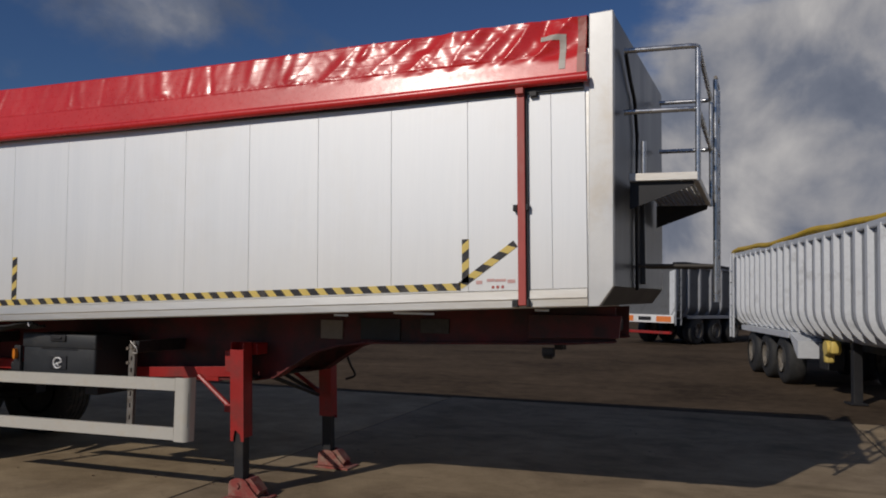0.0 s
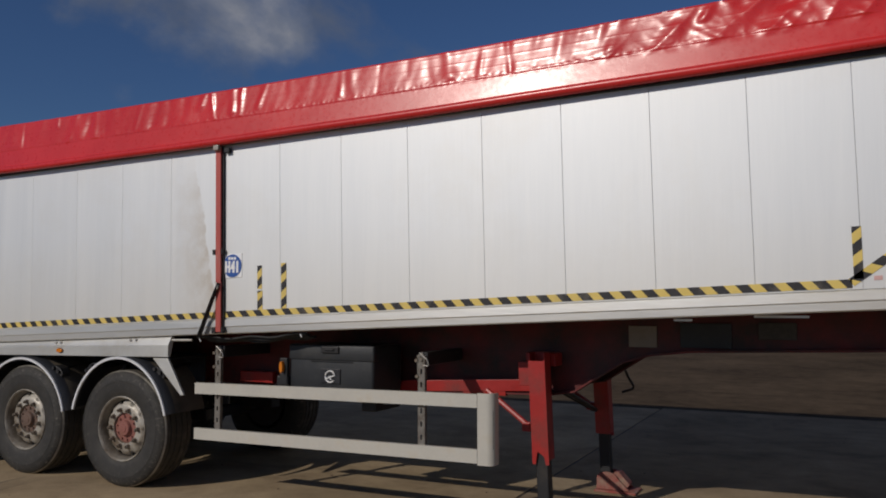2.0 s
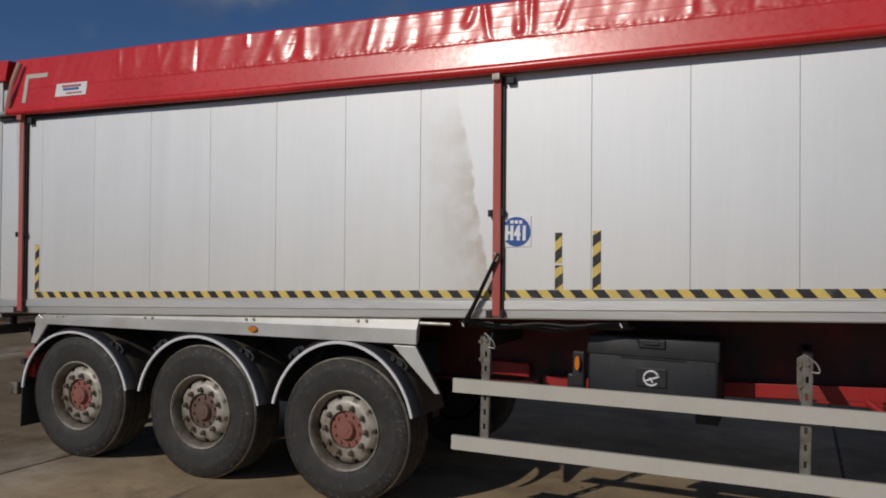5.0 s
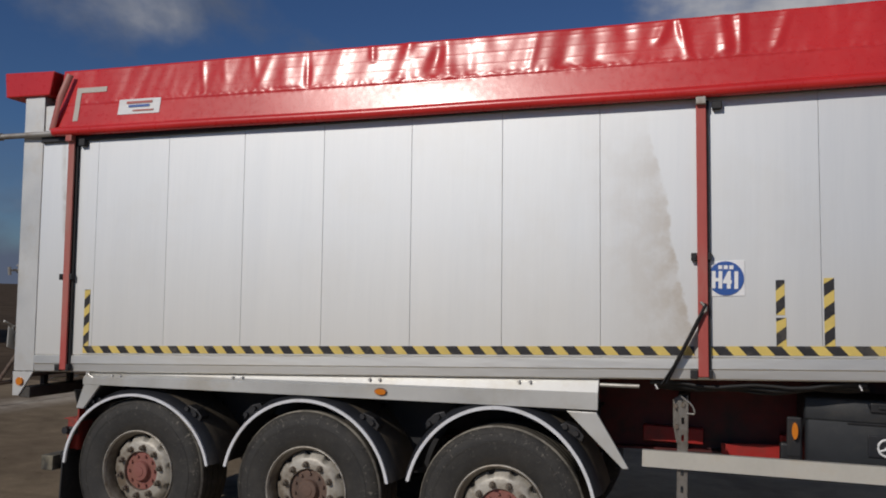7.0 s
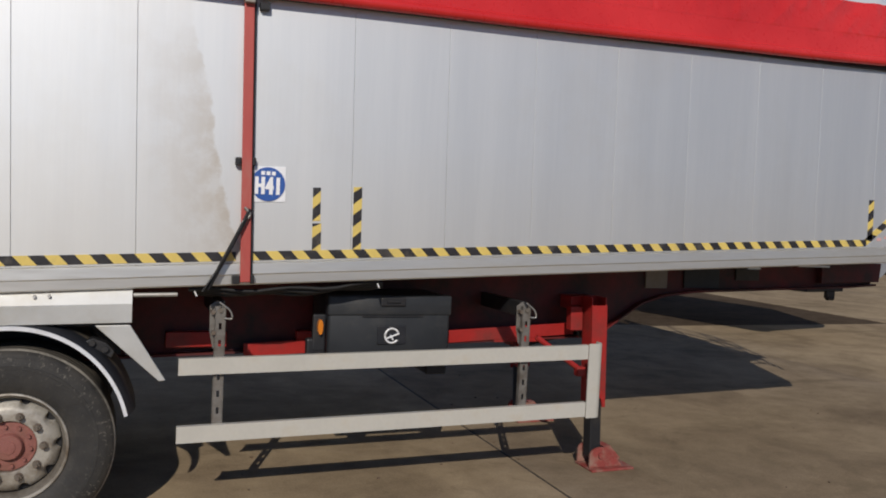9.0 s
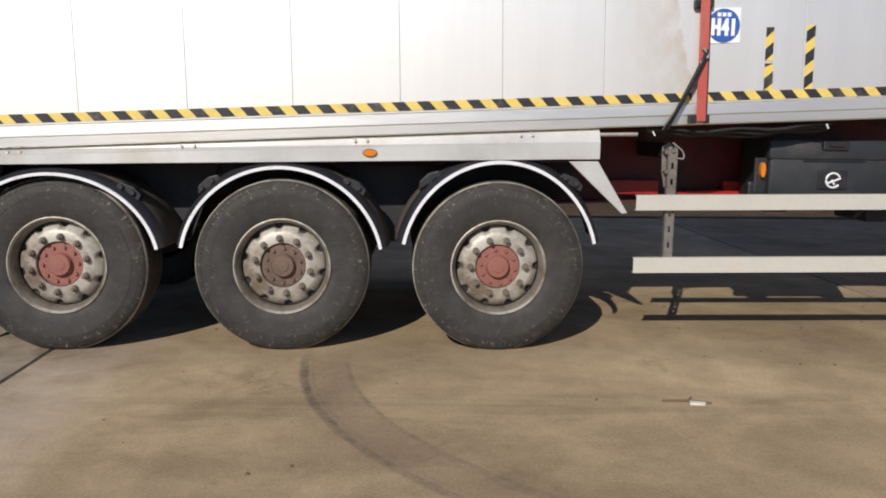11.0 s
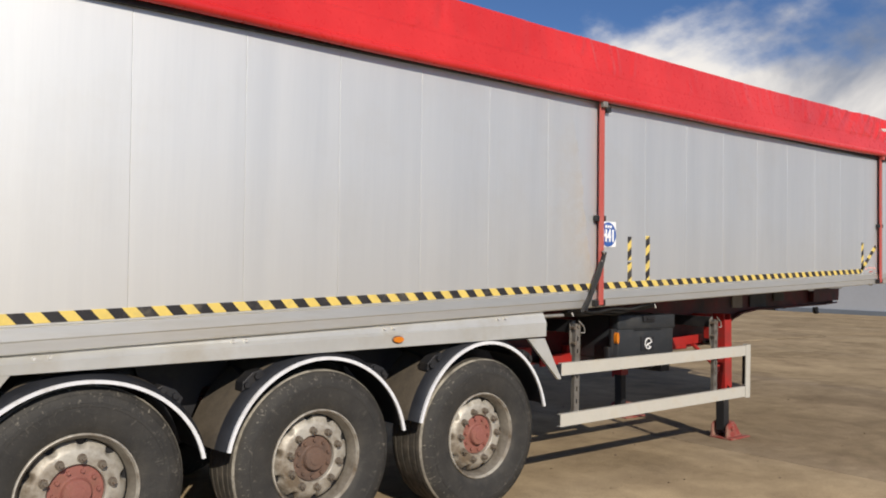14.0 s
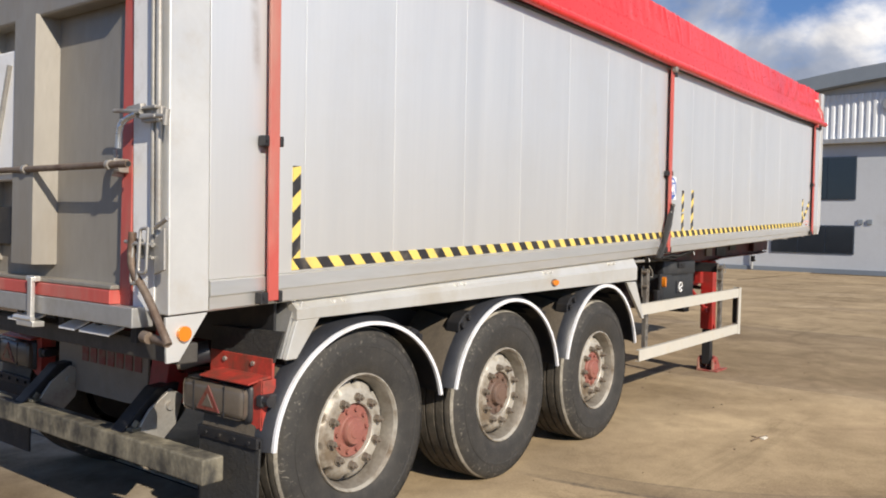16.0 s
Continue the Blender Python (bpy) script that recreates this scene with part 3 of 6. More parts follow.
def tube(bm, pts, r, seg=10, flat=1.0):
    """A round (or flattened) tube along a line of points."""
    pts = [Vector(p) for p in pts]
    rings = []
    for i, p in enumerate(pts):
        d = (pts[min(i + 1, len(pts) - 1)] - pts[max(i - 1, 0)]).normalized()
        q = d.to_track_quat("Z", "Y").to_matrix()
        rings.append([bm.verts.new(p + q @ Vector((r * math.cos(t), flat * r * math.sin(t), 0))) for t in (2 * math.pi * k / seg for k in range(seg))])
    for a, b in zip(rings, rings[1:]):
        for k in range(seg):
            j = (k + 1) % seg
            bm.faces.new((a[k], a[j], b[j], b[k]))
    bm.faces.new(rings[0][::-1])
    bm.faces.new(rings[-1])
    return bm


def bend(corners, r=0.06, n=5):
    """A line of points with its inner corners rounded."""
    pts = [Vector(c) for c in corners]
    out = [pts[0]]
    for a, b, c in zip(pts, pts[1:], pts[2:]):
        u, v = (a - b).normalized(), (c - b).normalized()
        for k in range(n + 1):
            t = k / n
            out.append(b + u * r * (1 - t) ** 2 + v * r * t ** 2)
    out.append(pts[-1])
    return out


def lathe(bm, prof, seg=64, a0=0.0, a1=2 * math.pi, skip=None, mat=0):
    """A profile of (radius, y) turned about the y axis."""
    full = abs(a1 - a0 - 2 * math.pi) < 1e-6
    n = seg if full else seg + 1
    rings = []
    for r, y in prof:
        rings.append([bm.verts.new((r * math.cos(a0 + (a1 - a0) * i / seg), y, r * math.sin(a0 + (a1 - a0) * i / seg))) for i in range(n)])
    for k, (a, b) in enumerate(zip(rings, rings[1:])):
        for i in range(seg):
            if skip and skip(k, i):
                continue
            j = (i + 1) % n
            f = bm.faces.new((a[i], a[j], b[j], b[i]))
            f.material_index = mat
    return bm


# ---- the lie of the body: its floor climbs towards the nose, its top edge climbs less ----
SIDE, FARSIDE = 5.19, 7.68
H = 1.6


def floor_z(x):
    return 1.380 + 0.0466 * (x + 7.37)


def rim_z(x):
    d = x + 7.37
    return 2.978 + 0.021 * d + 0.0016 * d * d


def lie(x, w):
    """World x and z of a point of the body, from its place along the body and its height over the floor edge."""
    a, b = floor_z(x), rim_z(x)
    if w <= 1.2:
        z = a + w
    elif w <= H:
        z = a + 1.2 + (b - a - 1.2) * (w - 1.2) / (H - 1.2)
    else:
        z = b + (w - H)
    return x - 0.02 * w, z


def tip(bm):
    for v in bm.verts:
        v.co.x, v.co.z = lie(v.co.x, v.co.z)
    return bm

# ---- ground: one sheet to the horizon, the concrete apron in slabs on it ----
bm = fresh()
for x0, x1, y0, y1 in ((-2500, 2500, -2500, 2500),):
    bm.faces.new([bm.verts.new(p) for p in ((x0, y0, -0.012), (x1, y0, -0.012), (x1, y1, -0.012), (x0, y1, -0.012))])
ground = tagged(part("ground", bm, DIRT), "compacted brown dirt and worn tarmac yard", "ground", kind="structure")
APRON = thing("pavement", (0, 0, 0), "tan concrete yard apron with straight joints and tyre scuffs", "pavement")
tagged(APRON, kind="structure")
JOINT, FIRST = 6.11, -10.567
for i in range(-4, 7):
    x0 = FIRST + i * JOINT
    x1 = x0 + JOINT
    x1 = min(x1, 34.0)
    if x1 - x0 < 0.5:
        continue
    bm = fresh()
    y0, y1 = -16.0, 12.7 + 0.35 * math.sin(i * 2.1) * 0.3
    box(bm, x0 + 0.013, x1 - 0.013, y0, y1, -0.2, 0.0, 0.006)
    part("slab", bm, CONCRETE_OLD if i < 0 else CONCRETE_BROWN if i == 1 else CONCRETE, APRON)
for i in range(3, 8):
    x0 = FIRST + i * JOINT
    bm = fresh()
    box(bm, x0 + 0.010, min(x0 + JOINT, 34.0) - 0.010, 12.85, 27.0, -0.2, 0.0, 0.004)
    part("slab", bm, CONCRETE, APRON)
joint_fill = fresh()
for i in range(-3, 7):
    x = FIRST + i * JOINT
    box(joint_fill, x - 0.0125, x + 0.0125, -16, 12.6, -0.05, -0.007)
part("joint_filler", joint_fill, JOINT_FILL, APRON, "dark joint sealant")

# ---- the tipping trailer ----
trailer = thing("tipper_trailer", (-6.2, 6.43, 0.0),
                "long aluminium tipping trailer with red sheet, standing on landing legs", "trailer")

# side wall of planks
PITCH = [-11.440, -10.925, -10.307, -9.685, -9.075, -8.448, -7.845, -7.242, -6.645, -6.040, -5.436, -4.832, -4.213, -3.608, -2.995, -2.385, -1.788, -1.178, -0.938]
bm = fresh()
box(bm, -11.60, -0.86, SIDE + 0.010, SIDE + 0.045, 0.06, H + 0.28)
side_wall = part("side_wall", tip(bm), ALU, trailer)
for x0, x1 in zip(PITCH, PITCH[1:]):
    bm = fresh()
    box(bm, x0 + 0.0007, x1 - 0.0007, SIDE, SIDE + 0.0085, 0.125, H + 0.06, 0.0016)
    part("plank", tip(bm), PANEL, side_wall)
# far wall, floor, nose
bm = fresh()
box(bm, -11.60, -0.86, FARSIDE - 0.045, FARSIDE, 0.0, H + 0.28)
part("far_wall", tip(bm), ALU, trailer)
bm = fresh()
box(bm, -11.58, -0.87, SIDE + 0.03, FARSIDE - 0.03, 0.005, 0.05)
part("body_floor", tip(bm), ALU_DULL, trailer)

# bottom rail with its crease
bm = fresh()
prism(bm, [(SIDE + 0.004, 0.124), (SIDE - 0.010, 0.117), (SIDE - 0.012, 0.060), (SIDE - 0.003, 0.052), (SIDE - 0.002, 0.004), (SIDE + 0.006, -0.004), (SIDE + 0.07, -0.004), (SIDE + 0.07, 0.124)],
      -11.440, -0.940, "x")
part("bottom_rail", tip(bm), ALU, trailer)

# nose: corner post, bulkhead, sloping foot
for near in (True,):
    bm = fresh()
    a, b = SIDE - 0.006, SIDE + 0.09
    prism(bm, [(-0.936, -0.004), (-0.862, -0.004), (-0.764, 0.13), (-0.738, H + 0.525), (-0.903, H + 0.520)], a, b, "y", bevel=0.006)
    part("corner_post", tip(bm), POST, trailer)
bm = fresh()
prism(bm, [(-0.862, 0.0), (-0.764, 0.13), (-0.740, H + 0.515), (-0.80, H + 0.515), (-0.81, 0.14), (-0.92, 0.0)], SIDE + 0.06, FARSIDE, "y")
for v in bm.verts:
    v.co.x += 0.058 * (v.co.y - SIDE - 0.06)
bulkhead = part("bulkhead", tip(bm), SHEET_METAL, trailer, "sheet metal front bulkhead, shade darkened into its colour")
bm = fresh()
box(bm, -0.70, -0.66, 6.36, 6.50, 0.16, 0.95, 0.006)
part("ram_cover", tip(bm), NOSE, bulkhead)

# rear corner post and the white upper stump behind the sheet
for near in (True, False):
    bm = fresh()
    a, b = (SIDE - 0.004, SIDE + 0.235) if near else (FARSIDE - 0.235, FARSIDE + 0.004)
    box(bm, -11.63, -11.444, a, b, 0.0, H + 0.36, 0.005)
    post = part("rear_post", tip(bm), POST, trailer)
    # added white plate, lifts the rear face where grazing sun leaves it dim
    bm = fresh()
    a, b = (SIDE + 0.085, SIDE + 0.230) if near else (FARSIDE - 0.230, FARSIDE - 0.085)
    box(bm, -11.6345, -11.6285, a, b, 0.01, H + 0.35, 0.002)
    part("post_face", tip(bm), WHITE, post, "added white plate that brightens the post's rear face")
    bm = fresh()
    a, b = (SIDE - 0.002, SIDE + 0.012) if near else (FARSIDE - 0.012, FARSIDE + 0.002)
    prism(bm, [(-11.64, -0.006), (-11.448, -0.006), (-11.58, -0.185), (-11.635, -0.185)], a, b, "y", bevel=0.002)
    gusset = part("gusset", tip(bm), POST, trailer)
    if near:
        bm = fresh()
        rod(bm, (-11.562, SIDE - 0.018, 1.108), (-11.562, SIDE - 0.002, 1.108), 0.030, 24)
        part("side_marker", bm, AMBER, gusset, "round amber reflector", smooth=40)

# vertical red straps with their black backing and clamps
STRAPS = (-11.140, -6.662, -1.385)
for k, x in enumerate(STRAPS):
    bm = fresh()
    box(bm, x - 0.028, x + 0.028, SIDE - 0.045, SIDE - 0.03, 0.015, H + 0.05, 0.004)
    strap = part("strap", tip(bm), STRAP, trailer, "faded red strap over the sheet")
    bm = fresh()
    box(bm, x + 0.018, x + 0.043, SIDE - 0.022, SIDE - 0.002, 0.02, H + 0.02)
    part("backing", tip(bm), BLACK, strap)
    for w0, w1, out in ((0.005, 0.055, 0.072), (0.675, 0.72, 0.062)):
        bm = fresh()
        box(bm, x - out, x - 0.030, SIDE - 0.046, SIDE - 0.008, w0, w1, 0.004)
        box(bm, x + 0.030, x + 0.050, SIDE - 0.046, SIDE - 0.008, w0, w1, 0.004)
        rod(bm, (x - out + 0.018, SIDE - 0.052, (w0 + w1) / 2), (x - out + 0.018, SIDE - 0.045, (w0 + w1) / 2), 0.008, 6)
        box(bm, x - out + 0.01, x + 0.045, SIDE - 0.028, SIDE - 0.012, w0 + 0.008, w1 - 0.008)
        part("clamp", tip(bm), BLACK, strap)
    bm = fresh()
    box(bm, x - 0.045, x + 0.045, SIDE - 0.075, SIDE - 0.04, H + 0.035, H + 0.055, 0.004)
    box(bm, x - 0.028, x + 0.028, SIDE - 0.078, SIDE - 0.042, H - 0.01, H + 0.035, 0.004)
    rod(bm, (x - 0.075, SIDE - 0.085, H + 0.055), (x + 0.075, SIDE - 0.085, H + 0.055), 0.009, 8)
    part("hook", tip(bm), STEEL if k == 1 else STRAP, strap)
    bm = fresh()
    box(bm, x + 0.06, x + 0.115, SIDE - 0.04, SIDE - 0.001, H - 0.035, H + 0.01, 0.004)
    part("latch", tip(bm), BLACK, strap)

# ---- the red sheet ----
def make_folds():
    rng = random.Random(21)
    out, x = [], -11.2
    while x < -0.95:
        nose = max(0.0, 1 - abs(x + 1.9) / 1.3)
        calm = 0.35 if -6.2 < x < -4.6 or x < -9.9 else 1.0
        amp = rng.choice((0.25, 0.4, 0.7, 1.0)) * (0.010 + 0.012 * nose) * calm
        width = rng.uniform(0.022, 0.055) * (1 + 0.7 * nose)
        lean = rng.uniform(-0.10, 0.16) + nose * rng.uniform(0.0, 0.35)
        low = rng.uniform(0.36, 0.44) if rng.random() < 0.7 else rng.uniform(0.5, 0.75)
        out.append((x, width, amp, lean, low, rng.choice((-1, 1, 1))))
        x += rng.uniform(0.07, 0.26)
    return out


FOLDS = make_folds()


def sheet_y(x, s):
    """How far the hanging sheet stands out, with the pressed folds of its upper two thirds."""
    y = SIDE - 0.060 + 0.075 * s
    y -= 0.006 * noise.noise(Vector((x * 1.1, s * 0.7, 5.0))) * min(1.0, s * 2)
    for fx, fw, fa, fl, low, sign in FOLDS:
        u = x - fx - fl * (s - 0.7)
        if abs(u) > 3.2 * fw:
            continue
        rise = min(1.0, max(0.0, (s - low) / 0.10))
        rise *= 0.75 + 0.25 * math.sin(9 * s + fx * 40)
        y -= sign * fa * rise * math.exp(-(u / fw) ** 2)
    nose = max(0.0, min(1.0, (x + 3.7) / 1.8))
    if nose > 0 and s > 0.3:
        k = nose * min(1.0, (s - 0.3) / 0.12)
        y -= 0.024 * k * (0.5 - abs(noise.noise(Vector((x * 3.4 - s * 1.5, s * 0.9, 2.0)))) * 2.2)
        y -= 0.0045 * k * (0.5 - abs(noise.noise(Vector((x * 8.0 + s * 3.0, s * 3.0, 7.0)))) * 2.2)
    drape = min(1.0, max(0.0, (s - 0.36) / 0.10))
    y -= 0.0042 * drape * noise.noise(Vector((x * 5.2, s * 0.8, 3.0)))
    y -= 0.0014 * drape * noise.noise(Vector((x * 13.0 - s * 2.0, s * 1.6, 9.0)))
    pucker = max(0.0, 1 - abs(s - 0.43) / 0.09)
    y -= 0.0022 * pucker * noise.noise(Vector((x * 30.0, s * 22.0, 4.0)))
    y -= 0.0022 * (1.0 if s > 0.40 else 0.0)
    for seam in (0.58, 0.745, 0.91):
        y -= 0.0005 * (1.0 if abs(s - seam) < 0.008 else 0.0)
    return y


def high(x):
    return 0.028 * min(1.0, max(0.0, (-4.5 - x) / 5.0))


def sheet():
    bm = fresh()
    x0, x1, nx = -11.29, -0.925, 1100
    ss = [0.0, 0.05, 0.10, 0.16, 0.22, 0.28, 0.31, 0.34, 0.37, 0.395, 0.405, 0.418, 0.431, 0.445, 0.46, 0.475, 0.49, 0.52, 0.55, 0.57, 0.58, 0.59, 0.615, 0.64, 0.67, 0.70, 0.735, 0.745, 0.755, 0.78, 0.805, 0.83, 0.86, 0.90, 0.91, 0.92, 0.945, 0.97, 1.0]
    rows = []
    for i in range(nx + 1):
        x = x0 + (x1 - x0) * i / nx
        col = []
        for s in ss:
            xs = x
            if i == 0:
                xs = x0 + 0.10 * s
            col.append(bm.verts.new((xs, sheet_y(x, s), H + 0.085 + (0.432 + high(x)) * s)))
        # over the shoulder and across the roof
        sag = 0.012 * noise.noise(Vector((x * 1.3, 0.0, 11.0)))
        for yy, ww in ((SIDE + 0.035, 0.512), (SIDE + 0.09, 0.528), (6.43, 0.60 + sag), (FARSIDE - 0.05, 0.515), (FARSIDE + 0.05, 0.44), (FARSIDE + 0.06, 0.09)):
            col.append(bm.verts.new((x, yy, H + ww + 0.012 + (high(x) if ww > 0.2 else 0.0))))
        rows.append(col)
    for a, b in zip(rows, rows[1:]):
        for k in range(len(a) - 1):
            bm.faces.new((a[k], b[k], b[k + 1], a[k + 1]))
    return bm


roll_sheet = part("roll_sheet", tip(sheet()), TARP, trailer, "glossy red PVC sheet with creased folds", smooth=70)
# rolled hem, and the aluminium rail under it coloured black for its shade
bm = fresh()
tube(bm, [(x, SIDE - 0.062, H + 0.066 + 0.002 * math.sin(x * 3)) for x in np.linspace(-11.29, -0.91, 60)], 0.034, 14, 1.0)
part("hem", tip(bm), TARP, roll_sheet, smooth=60)
bm = fresh()
box(bm, -11.44, -0.945, SIDE - 0.03, SIDE + 0.05, H - 0.005, H + 0.045, 0.003)
part("top_rail", tip(bm), BLACK, trailer)
def on_sheet(name, x0, x1, w0, w1, mat, parent, label="", proud=0.004):
    """A thin patch that follows the sheet; w is over the sheet's lower edge line."""
    bm = fresh()
    nx, nz = max(2, int((x1 - x0) / 0.03)), max(2, int((w1 - w0) / 0.03))
    g = []
    for i in range(nx + 1):
        x = x0 + (x1 - x0) * i / nx
        g.append([bm.verts.new((x, sheet_y(x, (w0 + (w1 - w0) * k / nz - 0.085) / (0.432 + high(x))) - proud, H + w0 + (w1 - w0) * k / nz)) for k in range(nz + 1)])
    for i in range(nx):
        for k in range(nz):
            bm.faces.new((g[i][k], g[i + 1][k], g[i + 1][k + 1], g[i][k + 1]))
    r = bmesh.ops.extrude_face_region(bm, geom=bm.faces[:])
    for v in r["geom"]:
        if isinstance(v, bmesh.types.BMVert):
            v.co.y += 0.003
    return part(name, tip(bm), mat, parent, label)


# end of the sheet: a stitched border, grey patch tape at both ends, a label with unreadable print
on_sheet("border", -0.985, -0.928, 0.09, 0.515, STRAP, roll_sheet)
for xa, xb, near in ((-1.245, -1.065, True), (-11.13, -10.86, False)):
    on_sheet("patch_tape", xa, xb, 0.36, 0.40, GREYTAPE, roll_sheet, "strip of grey repair tape")
    xc = xb - 0.045 if near else xa
    on_sheet("patch_tape", xc, xc + 0.045, 0.14, 0.36, GREYTAPE, roll_sheet, "strip of grey repair tape")
sign = on_sheet("label", -10.73, -10.37, 0.17, 0.285, WHITE, roll_sheet, "white label with small print")
for w0, w1, xa, xb, mt in ((0.250, 0.268, -10.66, -10.44, STRAP), (0.222, 0.240, -10.64, -10.46, BLUE), (0.190, 0.201, -10.60, -10.42, STRAP)):
    on_sheet("print_line", xa, xb, w0, w1, mt, sign, "", 0.009)
# rear end of the sheet: flap over the roof bow and the white bow end
bm = fresh()
prism(bm, [(-11.80, H + 0.36), (-11.38, H + 0.36), (-11.34, H + 0.545), (-11.82, H + 0.555)], SIDE - 0.03, FARSIDE + 0.03, "y", bevel=0.01)
part("rear_flap", tip(bm), TARP, roll_sheet)
bm = fresh()
tube(bm, bend([(-11.30, SIDE - 0.075, H + 0.07), (-11.24, SIDE - 0.075, H + 0.30), (-11.18, SIDE - 0.04, H + 0.5)], 0.05), 0.012, 8, 2.2)
part("side_cord", tip(bm), STRAP, roll_sheet, smooth=60)
bm = fresh()
rod(bm, (-11.83, SIDE - 0.03, H + 0.055), (-11.30, SIDE - 0.05, H + 0.055), 0.022, 12)
rod(bm, (-11.88, SIDE - 0.03, H + 0.052), (-11.82, SIDE - 0.03, H + 0.055), 0.03, 12)
part("roll_bar", tip(bm), STEEL, trailer, "bare steel end of the roll bar", smooth=40)

# ---- hazard tape ----
def tape(bm, p, q, width, pitch, lean, y):
    """A tape from p to q (x, w) of alternate yellow and black slanted pieces."""
    p, q = Vector(p), Vector(q)
    length = (q - p).length
    u = (q - p).normalized()
    v = Vector((-u.y, u.x))
    if v.y < 0 or (abs(v.y) < 1e-6 and v.x < 0):
        v = -v
    cuts, s, k = [(0.0, 0)], pitch * 0.3, 1
    while s < length + abs(lean):
        cuts.append((s, k))
        s += pitch * (0.52 if k % 2 else 0.48)
        k += 1
    cuts.append((length + abs(lean), k))
    for (a, ka), (b, _) in zip(cuts, cuts[1:]):
        def pt(s, side):
            t = min(max(s + (lean if side else 0.0) - (lean if lean > 0 else 0.0), 0.0), length)
            return p + u * t + v * (width if side else 0.0)
        quad = [pt(a, 0), pt(b, 0), pt(b, 1), pt(a, 1)]
        if (quad[1] - quad[0]).length + (quad[2] - quad[3]).length < 0.004:
            continue
        vs = [bm.verts.new((c.x, y, c.y)) for c in quad]
        try:
            f = bm.faces.new(vs)
        except ValueError:
            continue
        f.material_index = ka % 2
    bmesh.ops.remove_doubles(bm, verts=bm.verts[:], dist=0.0002)
    bmesh.ops.dissolve_degenerate(bm, edges=bm.edges[:], dist=0.0002)
    return bm


def tape_part(p, q, width, lean):
    bm = fresh()
    tape(bm, p, q, width, 0.147, lean, SIDE - 0.0035)
    r = bmesh.ops.extrude_face_region(bm, geom=bm.faces[:])
    for v in r["geom"]:
        if isinstance(v, bmesh.types.BMVert):
            v.co.y = SIDE + 0.001
    part("hazard_tape", tip(bm), (YELLOW, TAPE_BLACK), trailer, "yellow and black striped hazard tape")


tape_part((-11.0, 0.135), (-6.71, 0.135), 0.052, -0.045)
tape_part((-6.62, 0.135), (-1.845, 0.135), 0.052, -0.045)


def upright_tape(x, w0, w1, width=0.052):
    bm = fresh()
    tape(bm, (w0, 0), (w1, 0), width, 0.135, 0.04, 0)
    me_pts = [(v, v.co.x, v.co.z) for v in bm.verts]
    for v, a, b in me_pts:
        v.co = (x + b, SIDE - 0.0035, a)
    r = bmesh.ops.extrude_face_region(bm, geom=bm.faces[:])
    for v in r["geom"]:
        if isinstance(v, bmesh.types.BMVert):
            v.co.y = SIDE + 0.001
    part("hazard_tape", tip(bm), (YELLOW, TAPE_BLACK), trailer, "short upright striped hazard tape")


upright_tape(-10.998, 0.187, 0.60, 0.047)
upright_tape(-6.275, 0.187, 0.345)
upright_tape(-6.275, 0.36, 0.555, 0.046)
upright_tape(-6.03, 0.187, 0.56)
upright_tape(-1.835, 0.187, 0.50)
tape_part((-1.835, 0.145), (-1.425, 0.43), 0.052, -0.04)

# fleet sticker: white square, blue disc, white characters
bm = fresh()
box(bm, -6.638, -6.436, SIDE - 0.005, SIDE + 0.001, 0.470, 0.672, 0.0015)
sticker = part("fleet_sticker", tip(bm), STICKER, trailer, "white square sticker with a blue disc")
cx, cz = lie(-6.537, 0.571)
bm = fresh()
rod(bm, (cx, SIDE - 0.009, cz), (cx, SIDE - 0.004, cz), 0.097, 48)
part("blue_disc", bm, BLUE, sticker)


def letters(body, size, x, y, z, mat, parent, stretch=1.0, squeeze=1.0):
    """Bold lettering: the built-in font, struck three times side by side."""
    bm = fresh()
    for dx in (-0.004, 0.0, 0.004):
        cu = bpy.data.curves.new("lettering", "FONT")
        cu.body, cu.size, cu.extrude, cu.align_x, cu.align_y, cu.offset, cu.space_character = body, size, 0.001, "CENTER", "CENTER", size * 0.035, 1.25
        tmp = bpy.data.objects.new("lettering", cu)
        me = bpy.data.meshes.new_from_object(tmp)
        bpy.data.objects.remove(tmp)
        me.transform(Matrix.Translation((x + dx, y + dx * 0.1, z)) @ Matrix.Rotation(radians(90), 4, "X") @ Matrix.Diagonal((squeeze, stretch, 1, 1)))
        bm.from_mesh(me)
    return part("lettering", bm, mat, parent)


letters("H41", 0.088, cx, SIDE - 0.0105, cz - 0.014, STICKER, sticker, 1.5, 0.86)
for i in range(3):
    bm = fresh()
    box(bm, cx - 0.042 + i * 0.03, cx - 0.042 + i * 0.03 + 0.022, SIDE - 0.011, SIDE - 0.0085, cz + 0.052, cz + 0.074)
    part("print_line", bm, STICKER, sticker)
# faint red hand lettering by the front strap, unreadable
for xa, xb, wa, wb in ((-1.73, -1.685, 0.205, 0.23), (-1.65, -1.595, 0.22, 0.24), (-1.59, -1.51, 0.218, 0.236), (-1.50, -1.445, 0.205, 0.23)):
    bm = fresh()
    box(bm, xa, xb, SIDE - 0.003, SIDE + 0.001, wa - 0.03, wb - 0.03)
    part("print_line", tip(bm), PINK, trailer)
for i in range(3):
    bm = fresh()
    rod(bm, (-1.605 + i * 0.035, SIDE - 0.003, 0.150), (-1.605 + i * 0.035, SIDE + 0.001, 0.150), 0.011, 12)
    part("print_dot", tip(bm), STRAP, trailer)

